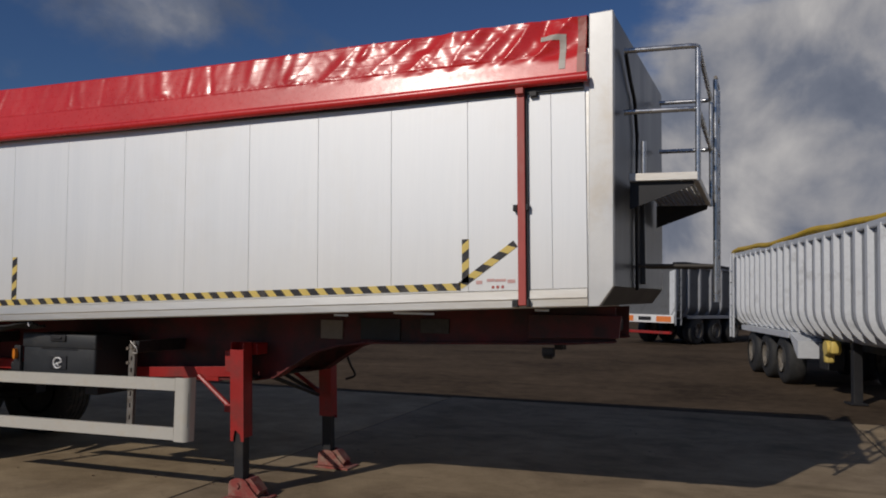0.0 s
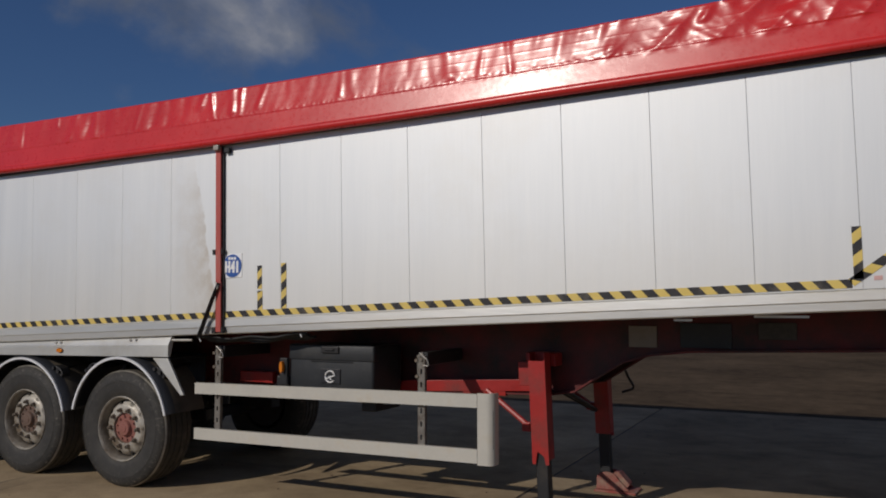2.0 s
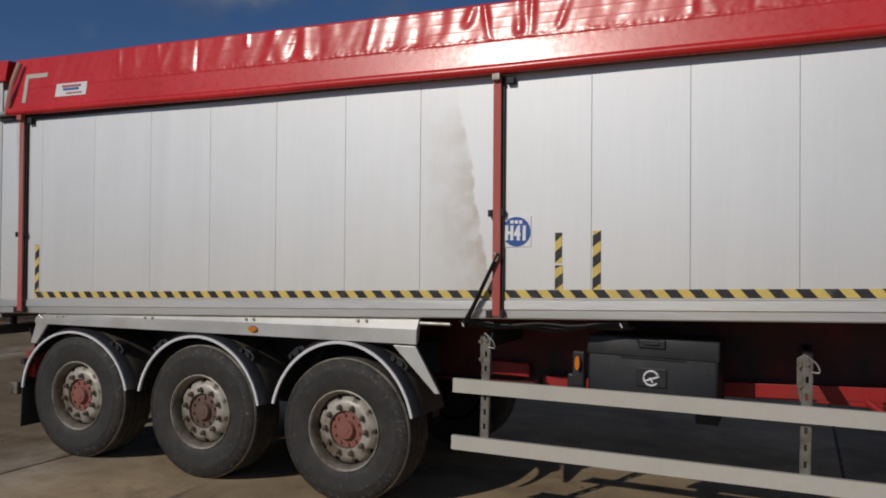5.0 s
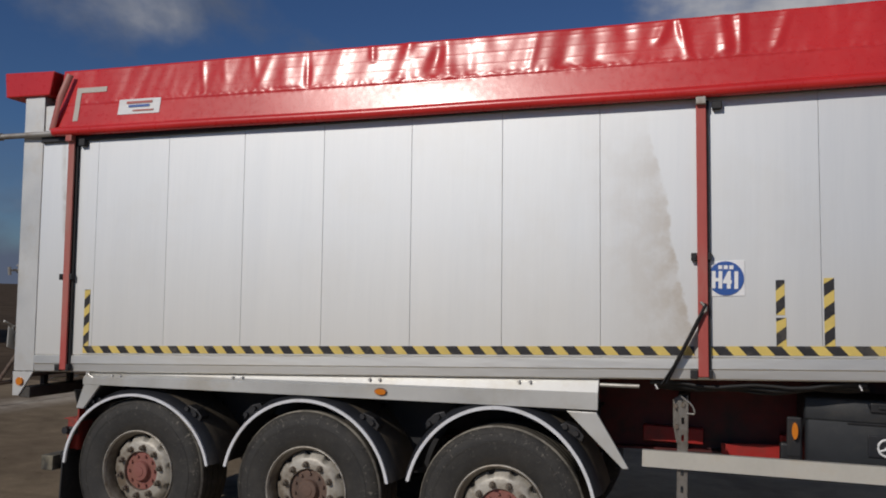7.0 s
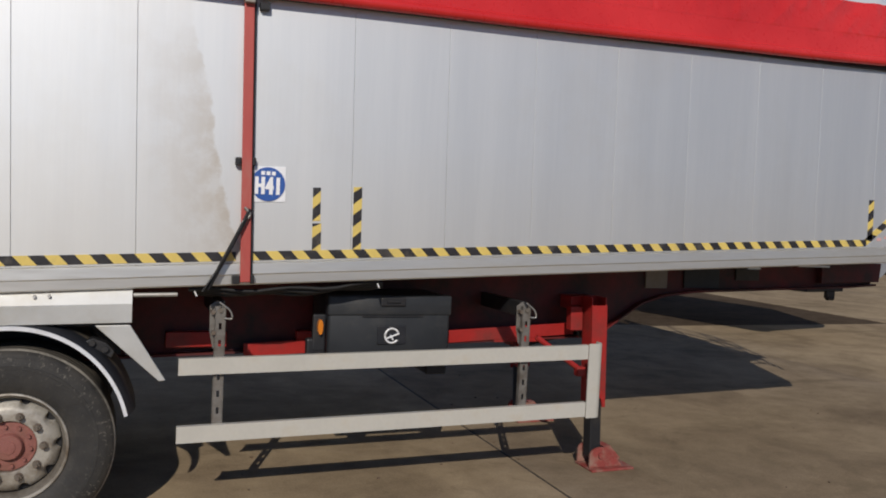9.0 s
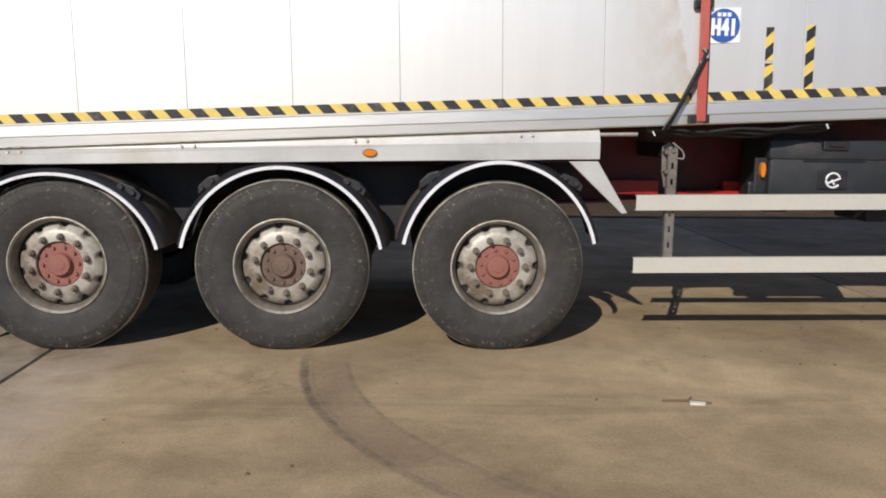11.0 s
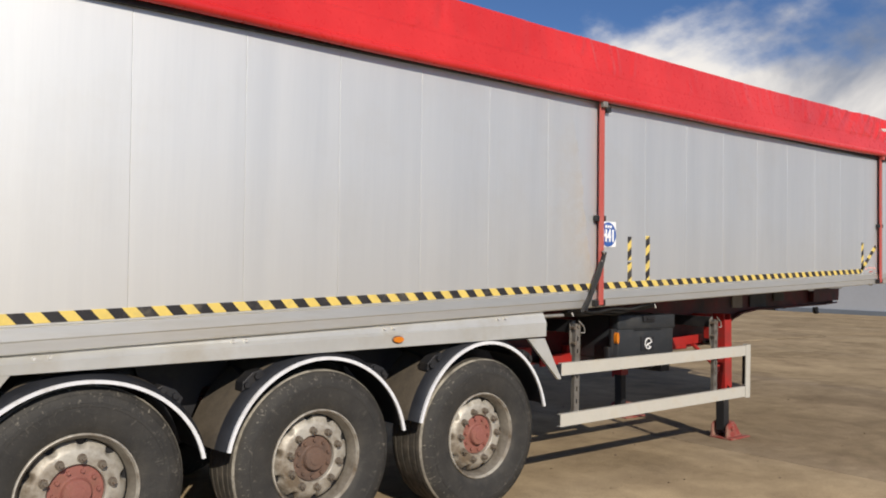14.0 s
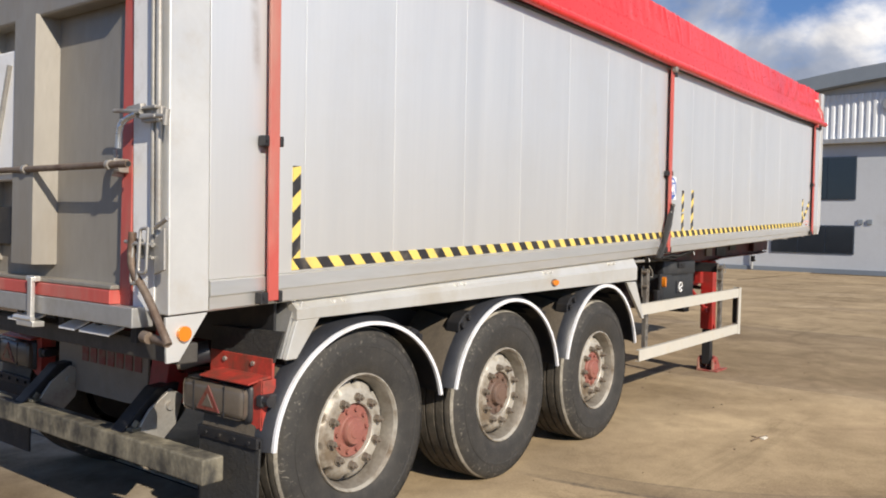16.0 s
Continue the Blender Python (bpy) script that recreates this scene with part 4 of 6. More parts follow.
# black ratchet webbing hanging from the middle strap
wx, wz = lie(-6.665, 0.40)
bm = fresh()
tube(bm, [(wx + 0.02, SIDE - 0.055, wz + 0.03), (wx - 0.04, SIDE - 0.06, wz - 0.10), (wx - 0.15, SIDE - 0.05, wz - 0.33), (wx - 0.215, SIDE - 0.035, wz - 0.44)], 0.026, 8, 0.35)
tube(bm, [(wx + 0.005, SIDE - 0.06, wz - 0.02), (wx - 0.06, SIDE - 0.07, wz - 0.16), (wx - 0.19, SIDE - 0.05, wz - 0.43)], 0.020, 8, 0.35)
webbing = part("webbing", bm, HOSE, trailer, "black tie-down webbing", smooth=60)
bm = fresh()
tube(bm, bend([(wx - 0.01, SIDE - 0.062, wz + 0.04), (wx + 0.028, SIDE - 0.065, wz + 0.0), (wx - 0.02, SIDE - 0.065, wz - 0.045)], 0.02), 0.008, 8)
part("buckle", bm, STEEL, webbing, smooth=60)

# ---- wheels ----
HUB_X, HUB_Z, TYRE_R, TYRE_W = (-7.845, -9.163, -10.498), 0.524, 0.530, 0.375
WHEEL_Y = 5.215
RIM_SCALE = 0.975


def tyre_mesh():
    prof = [(0.288, 0.040), (0.294, 0.016), (0.308, 0.004), (0.342, -0.006), (0.385, -0.013), (0.425, -0.014), (0.427, -0.016), (0.443, -0.015), (0.445, -0.012),
            (0.478, -0.006), (0.503, 0.008), (0.519, 0.026), (0.5265, 0.045)]
    tread = []
    y = 0.05
    for a in (0.085, 0.150, 0.220, 0.285):
        tread += [(TYRE_R, y), (TYRE_R, a - 0.008), (TYRE_R - 0.014, a - 0.006), (TYRE_R - 0.014, a + 0.006), (TYRE_R, a + 0.008)]
        y = a + 0.012
    tread += [(TYRE_R, TYRE_W - 0.05)]
    back = [(r, TYRE_W - yy) for r, yy in reversed(prof)]
    bm = fresh()
    lathe(bm, prof, 72)
    lathe(bm, prof[-1:] + tread + back[:1], 72, mat=1)
    lathe(bm, back, 72)
    bmesh.ops.remove_doubles(bm, verts=bm.verts[:], dist=0.0004)
    for v in bm.verts:
        if v.co.z < -HUB_Z + 0.002:
            v.co.z = -HUB_Z + 0.001
        # small scars in the sidewall
        r = math.hypot(v.co.x, v.co.z)
        if v.co.y < 0.0 and r > 0.36:
            v.co.y += 0.0025 * noise.noise(Vector((v.co.x * 30, 0.0, v.co.z * 30)))
    return bm


def bead_ring(bm):
    """The scuffed, dusty corner of the tread shoulder."""
    lathe(bm, [(0.486, -0.0055), (0.497, 0.001), (0.506, 0.0065), (0.5215, 0.0245), (0.5250, 0.0345)], 72)
    for v in bm.verts:
        a = math.atan2(v.co.z, v.co.x)
        k = 1.0 + 0.004 * noise.noise(Vector((math.cos(a) * 9, math.sin(a) * 9, v.co.y * 30)))
        v.co.x *= k
        v.co.z *= k
        if v.co.z < -HUB_Z + 0.004:
            v.co.z = -HUB_Z + 0.002
    return bm


def worn_edge():
    bm = fresh()
    lathe(bm, [(0.5205, 0.0205), (0.5250, 0.0270), (0.5280, 0.0345), (0.5290, 0.039)], 72)
    for v in bm.verts:
        if v.co.z < -HUB_Z + 0.004:
            v.co.z = -HUB_Z + 0.003
    return bm


def grow(bm):
    for v in bm.verts:
        v.co.x *= RIM_SCALE
        v.co.z *= RIM_SCALE


def rim_mesh():
    bm = fresh()
    lathe(bm, [(0.304, 0.012), (0.3015, 0.002), (0.296, 0.0), (0.292, 0.006), (0.288, 0.020)], 64)
    lathe(bm, [(0.288, 0.020), (0.272, 0.042), (0.265, 0.088)], 64, mat=1)
    # deep barrel in black, paints the darkness behind the hand holes
    lathe(bm, [(0.265, 0.088), (0.262, 0.22)], 64, mat=2)
    # dished disc whose edge is notched by ten hand holes
    disc = fresh()
    lathe(disc, [(0.2605, 0.096), (0.2560, 0.087), (0.2490, 0.076), (0.240, 0.066), (0.228, 0.056), (0.216, 0.048), (0.204, 0.0425), (0.146, 0.0415), (0.1415, 0.046), (0.140, 0.087)], 160)
    for v in disc.verts:
        r = math.hypot(v.co.x, v.co.z)
        if r > 0.2165:
            u = (math.atan2(v.co.z, v.co.x) * 10 / (2 * math.pi)) % 1.0 - 0.5
            across = abs(u) * 2 * math.pi / 10 * 0.25 / 0.025
            reach = 0.2605 - (0.030 * math.sqrt(1 - across ** 2) if across < 1 else 0.0)
            k = (0.2165 + (r - 0.2165) * (reach - 0.2165) / (0.2605 - 0.2165)) / r
            v.co.x *= k
            v.co.z *= k
    me = bpy.data.meshes.new("disc")
    disc.to_mesh(me)
    disc.free()
    bm.from_mesh(me)
    bpy.data.meshes.remove(me)
    grow(bm)
    return bm


def hub_mesh():
    bm = fresh()
    lathe(bm, [(0.133, 0.078), (0.132, 0.064), (0.127, 0.060), (0.076, 0.058), (0.070, 0.052), (0.067, 0.030), (0.062, 0.024), (0.036, 0.0225), (0.034, 0.019), (0.014, 0.018), (0.0005, 0.018)], 48)
    for v in bm.verts:
        v.co.y += 0.002
    for i in range(10):
        a = 2 * math.pi * (i + 0.25) / 10
        rod(bm, (0.104 * math.cos(a), 0.063, 0.104 * math.sin(a)), (0.104 * math.cos(a), 0.046, 0.104 * math.sin(a)), 0.0105, 6)
    for v in bm.verts:
        v.co.x *= 1.05
        v.co.z *= 1.05
    grow(bm)
    return bm


def nut_mesh():
    bm = fresh()
    rod(bm, (0, 0.044, 0), (0, 0.035, 0), 0.0225, 16)
    rod(bm, (0, 0.035, 0), (0, 0.010, 0), 0.0185, 6)
    rod(bm, (0, 0.010, 0), (0, -0.004, 0), 0.0115, 10, r1=0.008)
    grow(bm)
    return bm


def drum_mesh():
    bm = fresh()
    rod(bm, (0, 0.100, 0), (0, 0.36, 0), 0.262, 32)
    grow(bm)
    return bm


MESH = {}


def shared(name, bm, mat, smooth=None):
    if name not in MESH:
        bmesh.ops.recalc_face_normals(bm, faces=bm.faces[:])
        me = bpy.data.meshes.new(name)
        bm.to_mesh(me)
        for x in (mat if isinstance(mat, tuple) else (mat,)):
            me.materials.append(x)
        if smooth:
            me.polygons.foreach_set("use_smooth", [True] * len(me.polygons))
            me.set_sharp_from_angle(angle=radians(smooth))
        # one mesh serves every wheel
        MESH[name] = me
    bm.free()
    return MESH[name]


def wheel(parent, x, y, turn, flip=False, brown=False):
    spin = Matrix.Rotation(turn, 4, "Y")
    if flip:
        spin = Matrix.Rotation(math.pi, 4, "Z") @ spin
    loc = (x, y, HUB_Z)
    no_spin = Matrix.Rotation(math.pi, 4, "Z") if flip else Matrix.Identity(4)
    w = part("wheel", shared("wheel", tyre_mesh(), (TYRE, TREAD), 35), TYRE, parent, "worn black tyre", loc, rot=no_spin)
    part("tread_shoulder", shared("tread_shoulder", bead_ring(fresh()), TYRE, 60), TYRE, w, "dusty scuffed tread edge", loc, rot=no_spin)
    part("worn_edge", shared("worn_edge", worn_edge(), WORN_EDGE, 60), WORN_EDGE, w, "pale worn tread edge", loc, rot=no_spin)
    part("rim", shared("rim", rim_mesh(), (RIM, GRIMY_SHADED_RIM, BLACK), 35), RIM, w, "dirty pale steel rim", loc, rot=spin)
    if brown:
        part("hub", shared("brown_hub", hub_mesh(), HUB_BROWN, 35), HUB_BROWN, w, "brown rusted hub cap", loc, rot=spin)
    else:
        part("hub", shared("hub", hub_mesh(), RUST_RED, 35), RUST_RED, w, "rusty red hub cap", loc, rot=spin)
    part("brake_drum", shared("brake_drum", drum_mesh(), BLACK, 35), BLACK, w, "", loc, rot=spin)
    for i in range(10):
        a = 2 * math.pi * (i + 0.5) / 10
        off = spin @ Vector((0.174 * RIM_SCALE * math.cos(a), 0, 0.174 * RIM_SCALE * math.sin(a)))
        part("wheel_nut", shared("wheel_nut", nut_mesh(), NUT, 40), NUT, w, "", Vector(loc) + off, rot=no_spin)
    return w


for k, x in enumerate(HUB_X):
    wheel(trailer, x, WHEEL_Y, 0.31 + 0.21 * k, brown=k == 1)
    wheel(trailer, x, FARSIDE - 0.055, 0.5 * k, True)
    bm = fresh()
    rod(bm, (x, 5.5, HUB_Z), (x, 7.4, HUB_Z), 0.065, 16)
    box(bm, x - 0.09, x + 0.42, 5.86, 6.0, HUB_Z + 0.02, HUB_Z + 0.12)
    box(bm, x - 0.09, x + 0.42, 6.86, 7.0, HUB_Z + 0.02, HUB_Z + 0.12)
    rod(bm, (x - 0.25, 5.93, HUB_Z + 0.04), (x - 0.25, 5.93, HUB_Z + 0.32), 0.13, 16)
    part("axle", bm, BLACK, trailer, "dark axle with trailing arms")

# ---- mudguards: black arches with a white edge ----
def arch_mesh(trim, start, end, rear, front, crown):
    """One arch from the front foot round to the rear one; rear and front widen each half, crown its height."""
    bm = fresh()
    a0, a1 = radians(start), radians(end)
    if trim:
        lathe(bm, [(0.618, -0.012), (0.598, -0.012), (0.598, 0.004), (0.618, 0.004), (0.618, -0.012)], 48, a0, a1)
    else:
        lathe(bm, [(0.682, 0.44), (0.680, 0.165), (0.67, 0.09), (0.63, 0.032), (0.600, 0.014), (0.600, 0.004), (0.615, 0.0), (0.645, 0.02), (0.682, 0.08)], 48, a0, a1)
        lathe(bm, [(0.682, 0.08), (0.692, 0.16), (0.692, 0.44), (0.682, 0.44)], 48, a0, a1, mat=1)
        bmesh.ops.remove_doubles(bm, verts=bm.verts[:], dist=0.0004)
    for v in bm.verts:
        r = math.hypot(v.co.x, v.co.z)
        k = 1 - 0.4 * max(0.0, r - 0.618) / r
        v.co.x *= k * (front if v.co.x > 0 else rear)
        v.co.z *= k * crown
    return bm


for k, x in enumerate(HUB_X):
    loc = (x, SIDE - 0.016, HUB_Z + 0.006)
    span = ((14, 167, 0.985, 0.975, 1.055), (11, 169, 0.985, 1.0, 0.980), (11, 178, 0.985, 1.015, 0.895))[k]
    arch = part("mudguard", arch_mesh(False, *span), (ARCH, ARCH_DUST), trailer, "black plastic arch mudguard", loc, smooth=40)
    part("edge_trim", arch_mesh(True, *span), EDGE, arch, "white edge trim", loc, smooth=40)
    for s in (-1, 1):
        # a cranked bracket lying on the shoulder, with two bolts through it
        bm = fresh()
        a = radians(90 - s * 40)
        c = Vector((x + 0.672 * math.cos(a), SIDE + 0.075, HUB_Z + 0.66 * span[4] * math.sin(a)))
        prism(bm, [(-0.085, -0.022), (-0.055, 0.022), (0.02, 0.036), (0.08, 0.018), (0.085, -0.022)], -0.035, 0.06, "y", bevel=0.006)
        for bx, bz in ((-0.045, 0.0), (0.03, 0.006)):
            rod(bm, (bx, -0.056, bz), (bx, -0.034, bz), 0.017, 8)
        bmesh.ops.transform(bm, matrix=Matrix.Translation(c) @ Matrix.Rotation(s * radians(32), 4, "Y"), verts=bm.verts[:])
        rod(bm, (c.x - s * 0.02, c.y + 0.05, c.z), (c.x - s * 0.10, c.y + 0.55, c.z + 0.05), 0.02, 8)
        part("mounting_bolt", bm, BLACK, arch)
    bm = arch_mesh(False, *span)
    bmesh.ops.transform(bm, matrix=Matrix.Diagonal((1, -1, 1, 1)), verts=bm.verts[:])
    part("mudguard", bm, (ARCH, ARCH_DUST), trailer, "black plastic arch mudguard", (x, FARSIDE + 0.016, HUB_Z + 0.006), smooth=40)
# dark inner splash boards between the wheels
for x in (-8.51, -9.87):
    bm = fresh()
    prism(bm, [(x - 0.25, 1.12), (x + 0.25, 1.12), (x + 0.05, 0.62), (x - 0.05, 0.62)], 5.66, 5.68, "y")
    part("splash_board", bm, BLACK, trailer)

# added black sheet, deepens the shade seen between the wheels
bm = fresh()
box(bm, -10.98, -7.30, 5.70, 5.712, 0.93, 1.20)
part("inner_skirt", bm, BLACK, trailer, "added black sheet filling in the shade behind the wheels")

# long pale valance above the wheels, with a sloping top face and tail plates
def wing_top(x):
    return floor_z(x) - 0.008


def wing_foot(x):
    return 1.118 + 0.0205 * (x + 10.98)


bm = fresh()
xa, xb = -10.975, -7.255
def ring(x):
    t, b = wing_top(x), wing_foot(x)
    return [(x, SIDE + 0.030, t), (x, SIDE - 0.012, t - 0.42 * (t - b)), (x, SIDE - 0.012, b + 0.004), (x, SIDE + 0.0, b), (x, SIDE + 0.02, b + 0.012), (x, SIDE + 0.06, t - 0.012)]
ra = [bm.verts.new(p) for p in ring(xa)]
rb = [bm.verts.new(p) for p in ring(xb)]
for i in range(6):
    j = (i + 1) % 6
    bm.faces.new((ra[i], rb[i], rb[j], ra[j]))
bm.faces.new(ra)
bm.faces.new(rb[::-1])
valance = part("valance", bm, WING, trailer, "pale grey painted valance above the wheels")
bm = fresh()
box(bm, xa + 0.05, xb - 0.02, SIDE + 0.05, SIDE + 0.55, 1.17, 1.178)
part("deck_plate", bm, BLACK, valance)
bm = fresh()
prism(bm, [(xa, wing_foot(xa)), (xb, wing_foot(xb)), (xb, wing_top(xb)), (xa, wing_top(xa))], FARSIDE - 0.02, FARSIDE + 0.008, "y", bevel=0.004)
part("valance", bm, WING, trailer)
for pts in ([(-7.44, 1.181), (-7.262, 1.183), (-7.070, 0.872), (-7.105, 0.868)], [(-10.94, 1.205), (-10.82, 1.132), (-10.965, 0.945), (-11.03, 0.945)]):
    bm = fresh()
    prism(bm, pts, SIDE - 0.008, SIDE + 0.018, "y", bevel=0.004)
    fin = part("tail_plate", bm, WING, valance)
bm = fresh()
prism(bm, [(-10.93, 1.19), (-11.025, 0.95), (-11.04, 0.95), (-10.96, 1.21)], SIDE + 0.02, SIDE + 0.45, "y")
part("return_plate", bm, ALU_DULL, valance)
bm = fresh()
rod(bm, (-8.63, SIDE - 0.03, 1.218), (-8.63, SIDE - 0.01, 1.218), 0.038, 24)
for v in bm.verts:
    v.co.z = 1.218 + (v.co.z - 1.218) * 0.5
part("side_marker", bm, AMBER, valance, "oval amber marker lamp", smooth=40)
bm = fresh()
rod(bm, (-8.63, SIDE - 0.018, 1.218), (-8.63, SIDE - 0.008, 1.218), 0.044, 24)
for v in bm.verts:
    v.co.z = 1.218 + (v.co.z - 1.218) * 0.55
part("marker_gasket", bm, RUSTY_BAR, valance)
for x in (-10.73, -10.66, -9.735, -9.66, -8.72, -8.65, -7.735, -7.665):
    bm = fresh()
    z = wing_top(x) - 0.022
    rod(bm, (x, SIDE - 0.006, z), (x, SIDE + 0.045, z), 0.008, 12, r1=0.012)
    part("rivet", bm, RIVET, valance)

# ---- chassis ----
def beam(y):
    top = [(x, floor_z(x) - 0.015) for x in (-11.05, -8, -4, -0.85)]
    foot = [(-0.85, 1.395), (-1.2, 1.37), (-2.9, 1.315), (-3.2, 1.28), (-3.42, 1.215), (-3.62, 1.09), (-3.78, 0.985), (-3.95, 0.955), (-6.0, 0.90), (-8.0, 0.84), (-11.05, 0.80)]
    bm = fresh()
    prism(bm, top + foot, y - 0.006, y + 0.006, "y")
    for (x0, z0), (x1, z1) in zip(foot, foot[1:]):
        vs = [bm.verts.new(p) for p in ((x0, y - 0.07, z0), (x1, y - 0.07, z1), (x1, y + 0.07, z1), (x0, y + 0.07, z0), (x0, y - 0.07, z0 + 0.015), (x1, y - 0.07, z1 + 0.015), (x1, y + 0.07, z1 + 0.015), (x0, y + 0.07, z0 + 0.015))]
        for q in ((0, 1, 2, 3), (4, 5, 6, 7), (0, 1, 5, 4), (2, 3, 7, 6)):
            bm.faces.new([vs[i] for i in q])
    return bm


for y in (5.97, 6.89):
    part("chassis_beam", beam(y), CHASSIS, trailer, "red steel chassis beam, darkened for the body's shade")
for x in (-10.9, -9.87, -8.51, -7.1, -6.45, -5.1, -4.0, -2.6, -1.5):
    bm = fresh()
    lo = max(1.02, floor_z(x) - 0.30) if x < -3.6 else floor_z(x) - 0.22
    box(bm, x - 0.05, x + 0.05, 5.98, 6.88, floor_z(x) - 0.12, floor_z(x) - 0.02)
    box(bm, x - 0.04, x + 0.04, 5.98, 6.88, lo, floor_z(x) - 0.12)
    part("cross_member", bm, GRIMY, trailer)
bm = fresh()
box(bm, -1.02, -0.90, 5.98, 6.88, 1.46, 1.56, 0.01)
box(bm, -1.40, -1.33, 6.35, 6.5, 1.30, 1.40, 0.005)
rod(bm, (-1.365, 6.43, 1.30), (-1.365, 6.43, 1.37), 0.05, 16)
part("king_pin_plate", bm, BLACK, trailer)
# added plate that darkens the front end of the beam, which lies in shade
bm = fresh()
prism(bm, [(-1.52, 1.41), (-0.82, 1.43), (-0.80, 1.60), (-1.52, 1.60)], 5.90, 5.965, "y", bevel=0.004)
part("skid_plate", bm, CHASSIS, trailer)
bm = fresh()
box(bm, -1.365 - 0.05, -1.365 + 0.05, 5.93, 5.965, 1.27, 1.34, 0.006)
rod(bm, (-1.40, 5.94, 1.275), (-1.33, 5.94, 1.275), 0.022, 8)
part("tow_lug", bm, BLACK, trailer)
for xa, xb, za, zb, mt in ((-3.36, -3.15, 1.345, 1.505, GRIMY_DIM_WHITE), (-2.98, -2.62, 1.35, 1.53, BOX), (-2.44, -2.19, 1.42, 1.54, GRIMY), (-1.30, -1.22, 1.45, 1.53, GRIMY_DIM_WHITE)):
    bm = fresh()
    box(bm, xa, xb, 5.945, 5.962, za, zb, 0.003)
    part("data_plate", bm, mt, trailer)
for x, xw in ((-2.85, 0.06), (-2.25, 0.16), (-1.28, 0.05)):
    bm = fresh()
    box(bm, x - xw, x + xw, 5.30, 5.31, floor_z(x) - 0.03, floor_z(x) - 0.015)
    part("bracket_strip", bm, ALU, trailer)

# ---- side guard ----
guard = [(-7.0, 0.978, 0.883), (-4.31, 1.014, 0.916)]
guard2 = [(-7.0, 0.588, 0.492), (-4.31, 0.616, 0.516)]
side_guard = None
GY = 5.245
for k, ends in enumerate((guard, guard2)):
    bm = fresh()
    rings = []
    for x, t, b in ends:
        sec = [(GY, b), (GY, t), (GY + 0.035, t), (GY + 0.035, t - 0.005), (GY + 0.005, t - 0.005), (GY + 0.005, b + 0.005), (GY + 0.035, b + 0.005), (GY + 0.035, b)]
        rings.append([bm.verts.new((x, yy, zz)) for yy, zz in sec])
    for i in range(8):
        j = (i + 1) % 8
        bm.faces.new((rings[0][i], rings[1][i], rings[1][j], rings[0][j]))
    bm.faces.new(rings[0])
    bm.faces.new(rings[1][::-1])
    if side_guard is None:
        side_guard = part("side_guard", bm, GUARD, trailer, "cream painted two-rail side guard")
    else:
        part("lower_rail", bm, GUARD, side_guard)
bm = fresh()
arc = [(-4.305, GY - 0.003)] + [(-4.235 + 0.055 * math.sin(a), GY + 0.052 - 0.055 * math.cos(a)) for a in np.linspace(0, math.pi / 2, 7)] + [(-4.18, GY + 0.10), (-4.188, GY + 0.10), (-4.188, GY + 0.06), (-4.235, GY + 0.006), (-4.305, GY + 0.006)]
prism(bm, arc, 0.505, 1.022, "z")
part("end_post", bm, GUARD, side_guard, smooth=40)
bm = fresh()
box(bm, -4.195, -4.189, GY + 0.02, GY + 0.10, 0.62, 0.90)
part("end_liner", bm, BLACK, side_guard)
for x in (-6.775, -4.785):
    bm = fresh()
    # slotted hanger channel
    z0, z1, n = 0.585, 1.275, 7
    h = (z1 - z0) / n
    for i in range(n):
        a = z0 + i * h
        box(bm, x - 0.027, x - 0.008, 5.282, 5.288, a, a + h)
        box(bm, x + 0.008, x + 0.027, 5.282, 5.288, a, a + h)
        box(bm, x - 0.008, x + 0.008, 5.282, 5.288, a, a + h * 0.62)
    box(bm, x - 0.030, x - 0.026, 5.282, 5.315, z0, z1)
    box(bm, x + 0.026, x + 0.030, 5.282, 5.315, z0, z1)
    hanger = part("guard_hanger", bm, DIM_STEEL, side_guard, "slotted galvanised hanger")
    bm = fresh()
    prism(bm, [(x - 0.058, 1.275), (x - 0.012, 1.305), (x + 0.012, 1.26), (x - 0.005, 1.06), (x - 0.035, 1.02), (x - 0.055, 1.12)], 5.318, 5.324, "y", bevel=0.002)
    part("hanger_plate", bm, DIM_STEEL, hanger)
    for dx, z in ((-0.042, 1.24), (-0.036, 1.12), (0.0, 1.25)):
        bm = fresh()
        rod(bm, (x + dx, 5.32, z), (x + dx, 5.272, z), 0.014, 8)
        part("bolt", bm, NUT, hanger)
    bm = fresh()
    tube(bm, bend([(x - 0.01, 5.27, 1.30), (x + 0.055, 5.268, 1.25), (x + 0.07, 5.27, 1.20), (x + 0.02, 5.27, 1.205)], 0.02), 0.005, 6)
    part("wire_tie", bm, STEEL, hanger)
    bm = fresh()
    box(bm, x - 0.03, x + 0.03, 5.33, 5.96, 1.20, 1.30, 0.006)
    part("outrigger", bm, BLACK, hanger)
# brighter red than the beam, where sun reaches the lower flange
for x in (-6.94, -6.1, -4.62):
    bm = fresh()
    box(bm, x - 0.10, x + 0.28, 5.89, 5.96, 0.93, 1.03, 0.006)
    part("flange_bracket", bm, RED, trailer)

# ---- toolbox ----
bm = fresh()
box(bm, -6.105, -5.285, 5.41, 5.88, 0.93, 1.325, 0.022)
toolbox = part("toolbox", bm, BOX, trailer, "dark grey moulded plastic toolbox", smooth=50)
bm = fresh()
box(bm, -6.112, -5.278, 5.402, 5.5, 1.198, 1.33, 0.015)
part("lid", bm, BOX, toolbox, smooth=50)
bm = fresh()
box(bm, -5.89, -5.48, 5.399, 5.403, 1.192, 1.199)
part("lid_gap", bm, BLACK, toolbox)
bm = fresh()
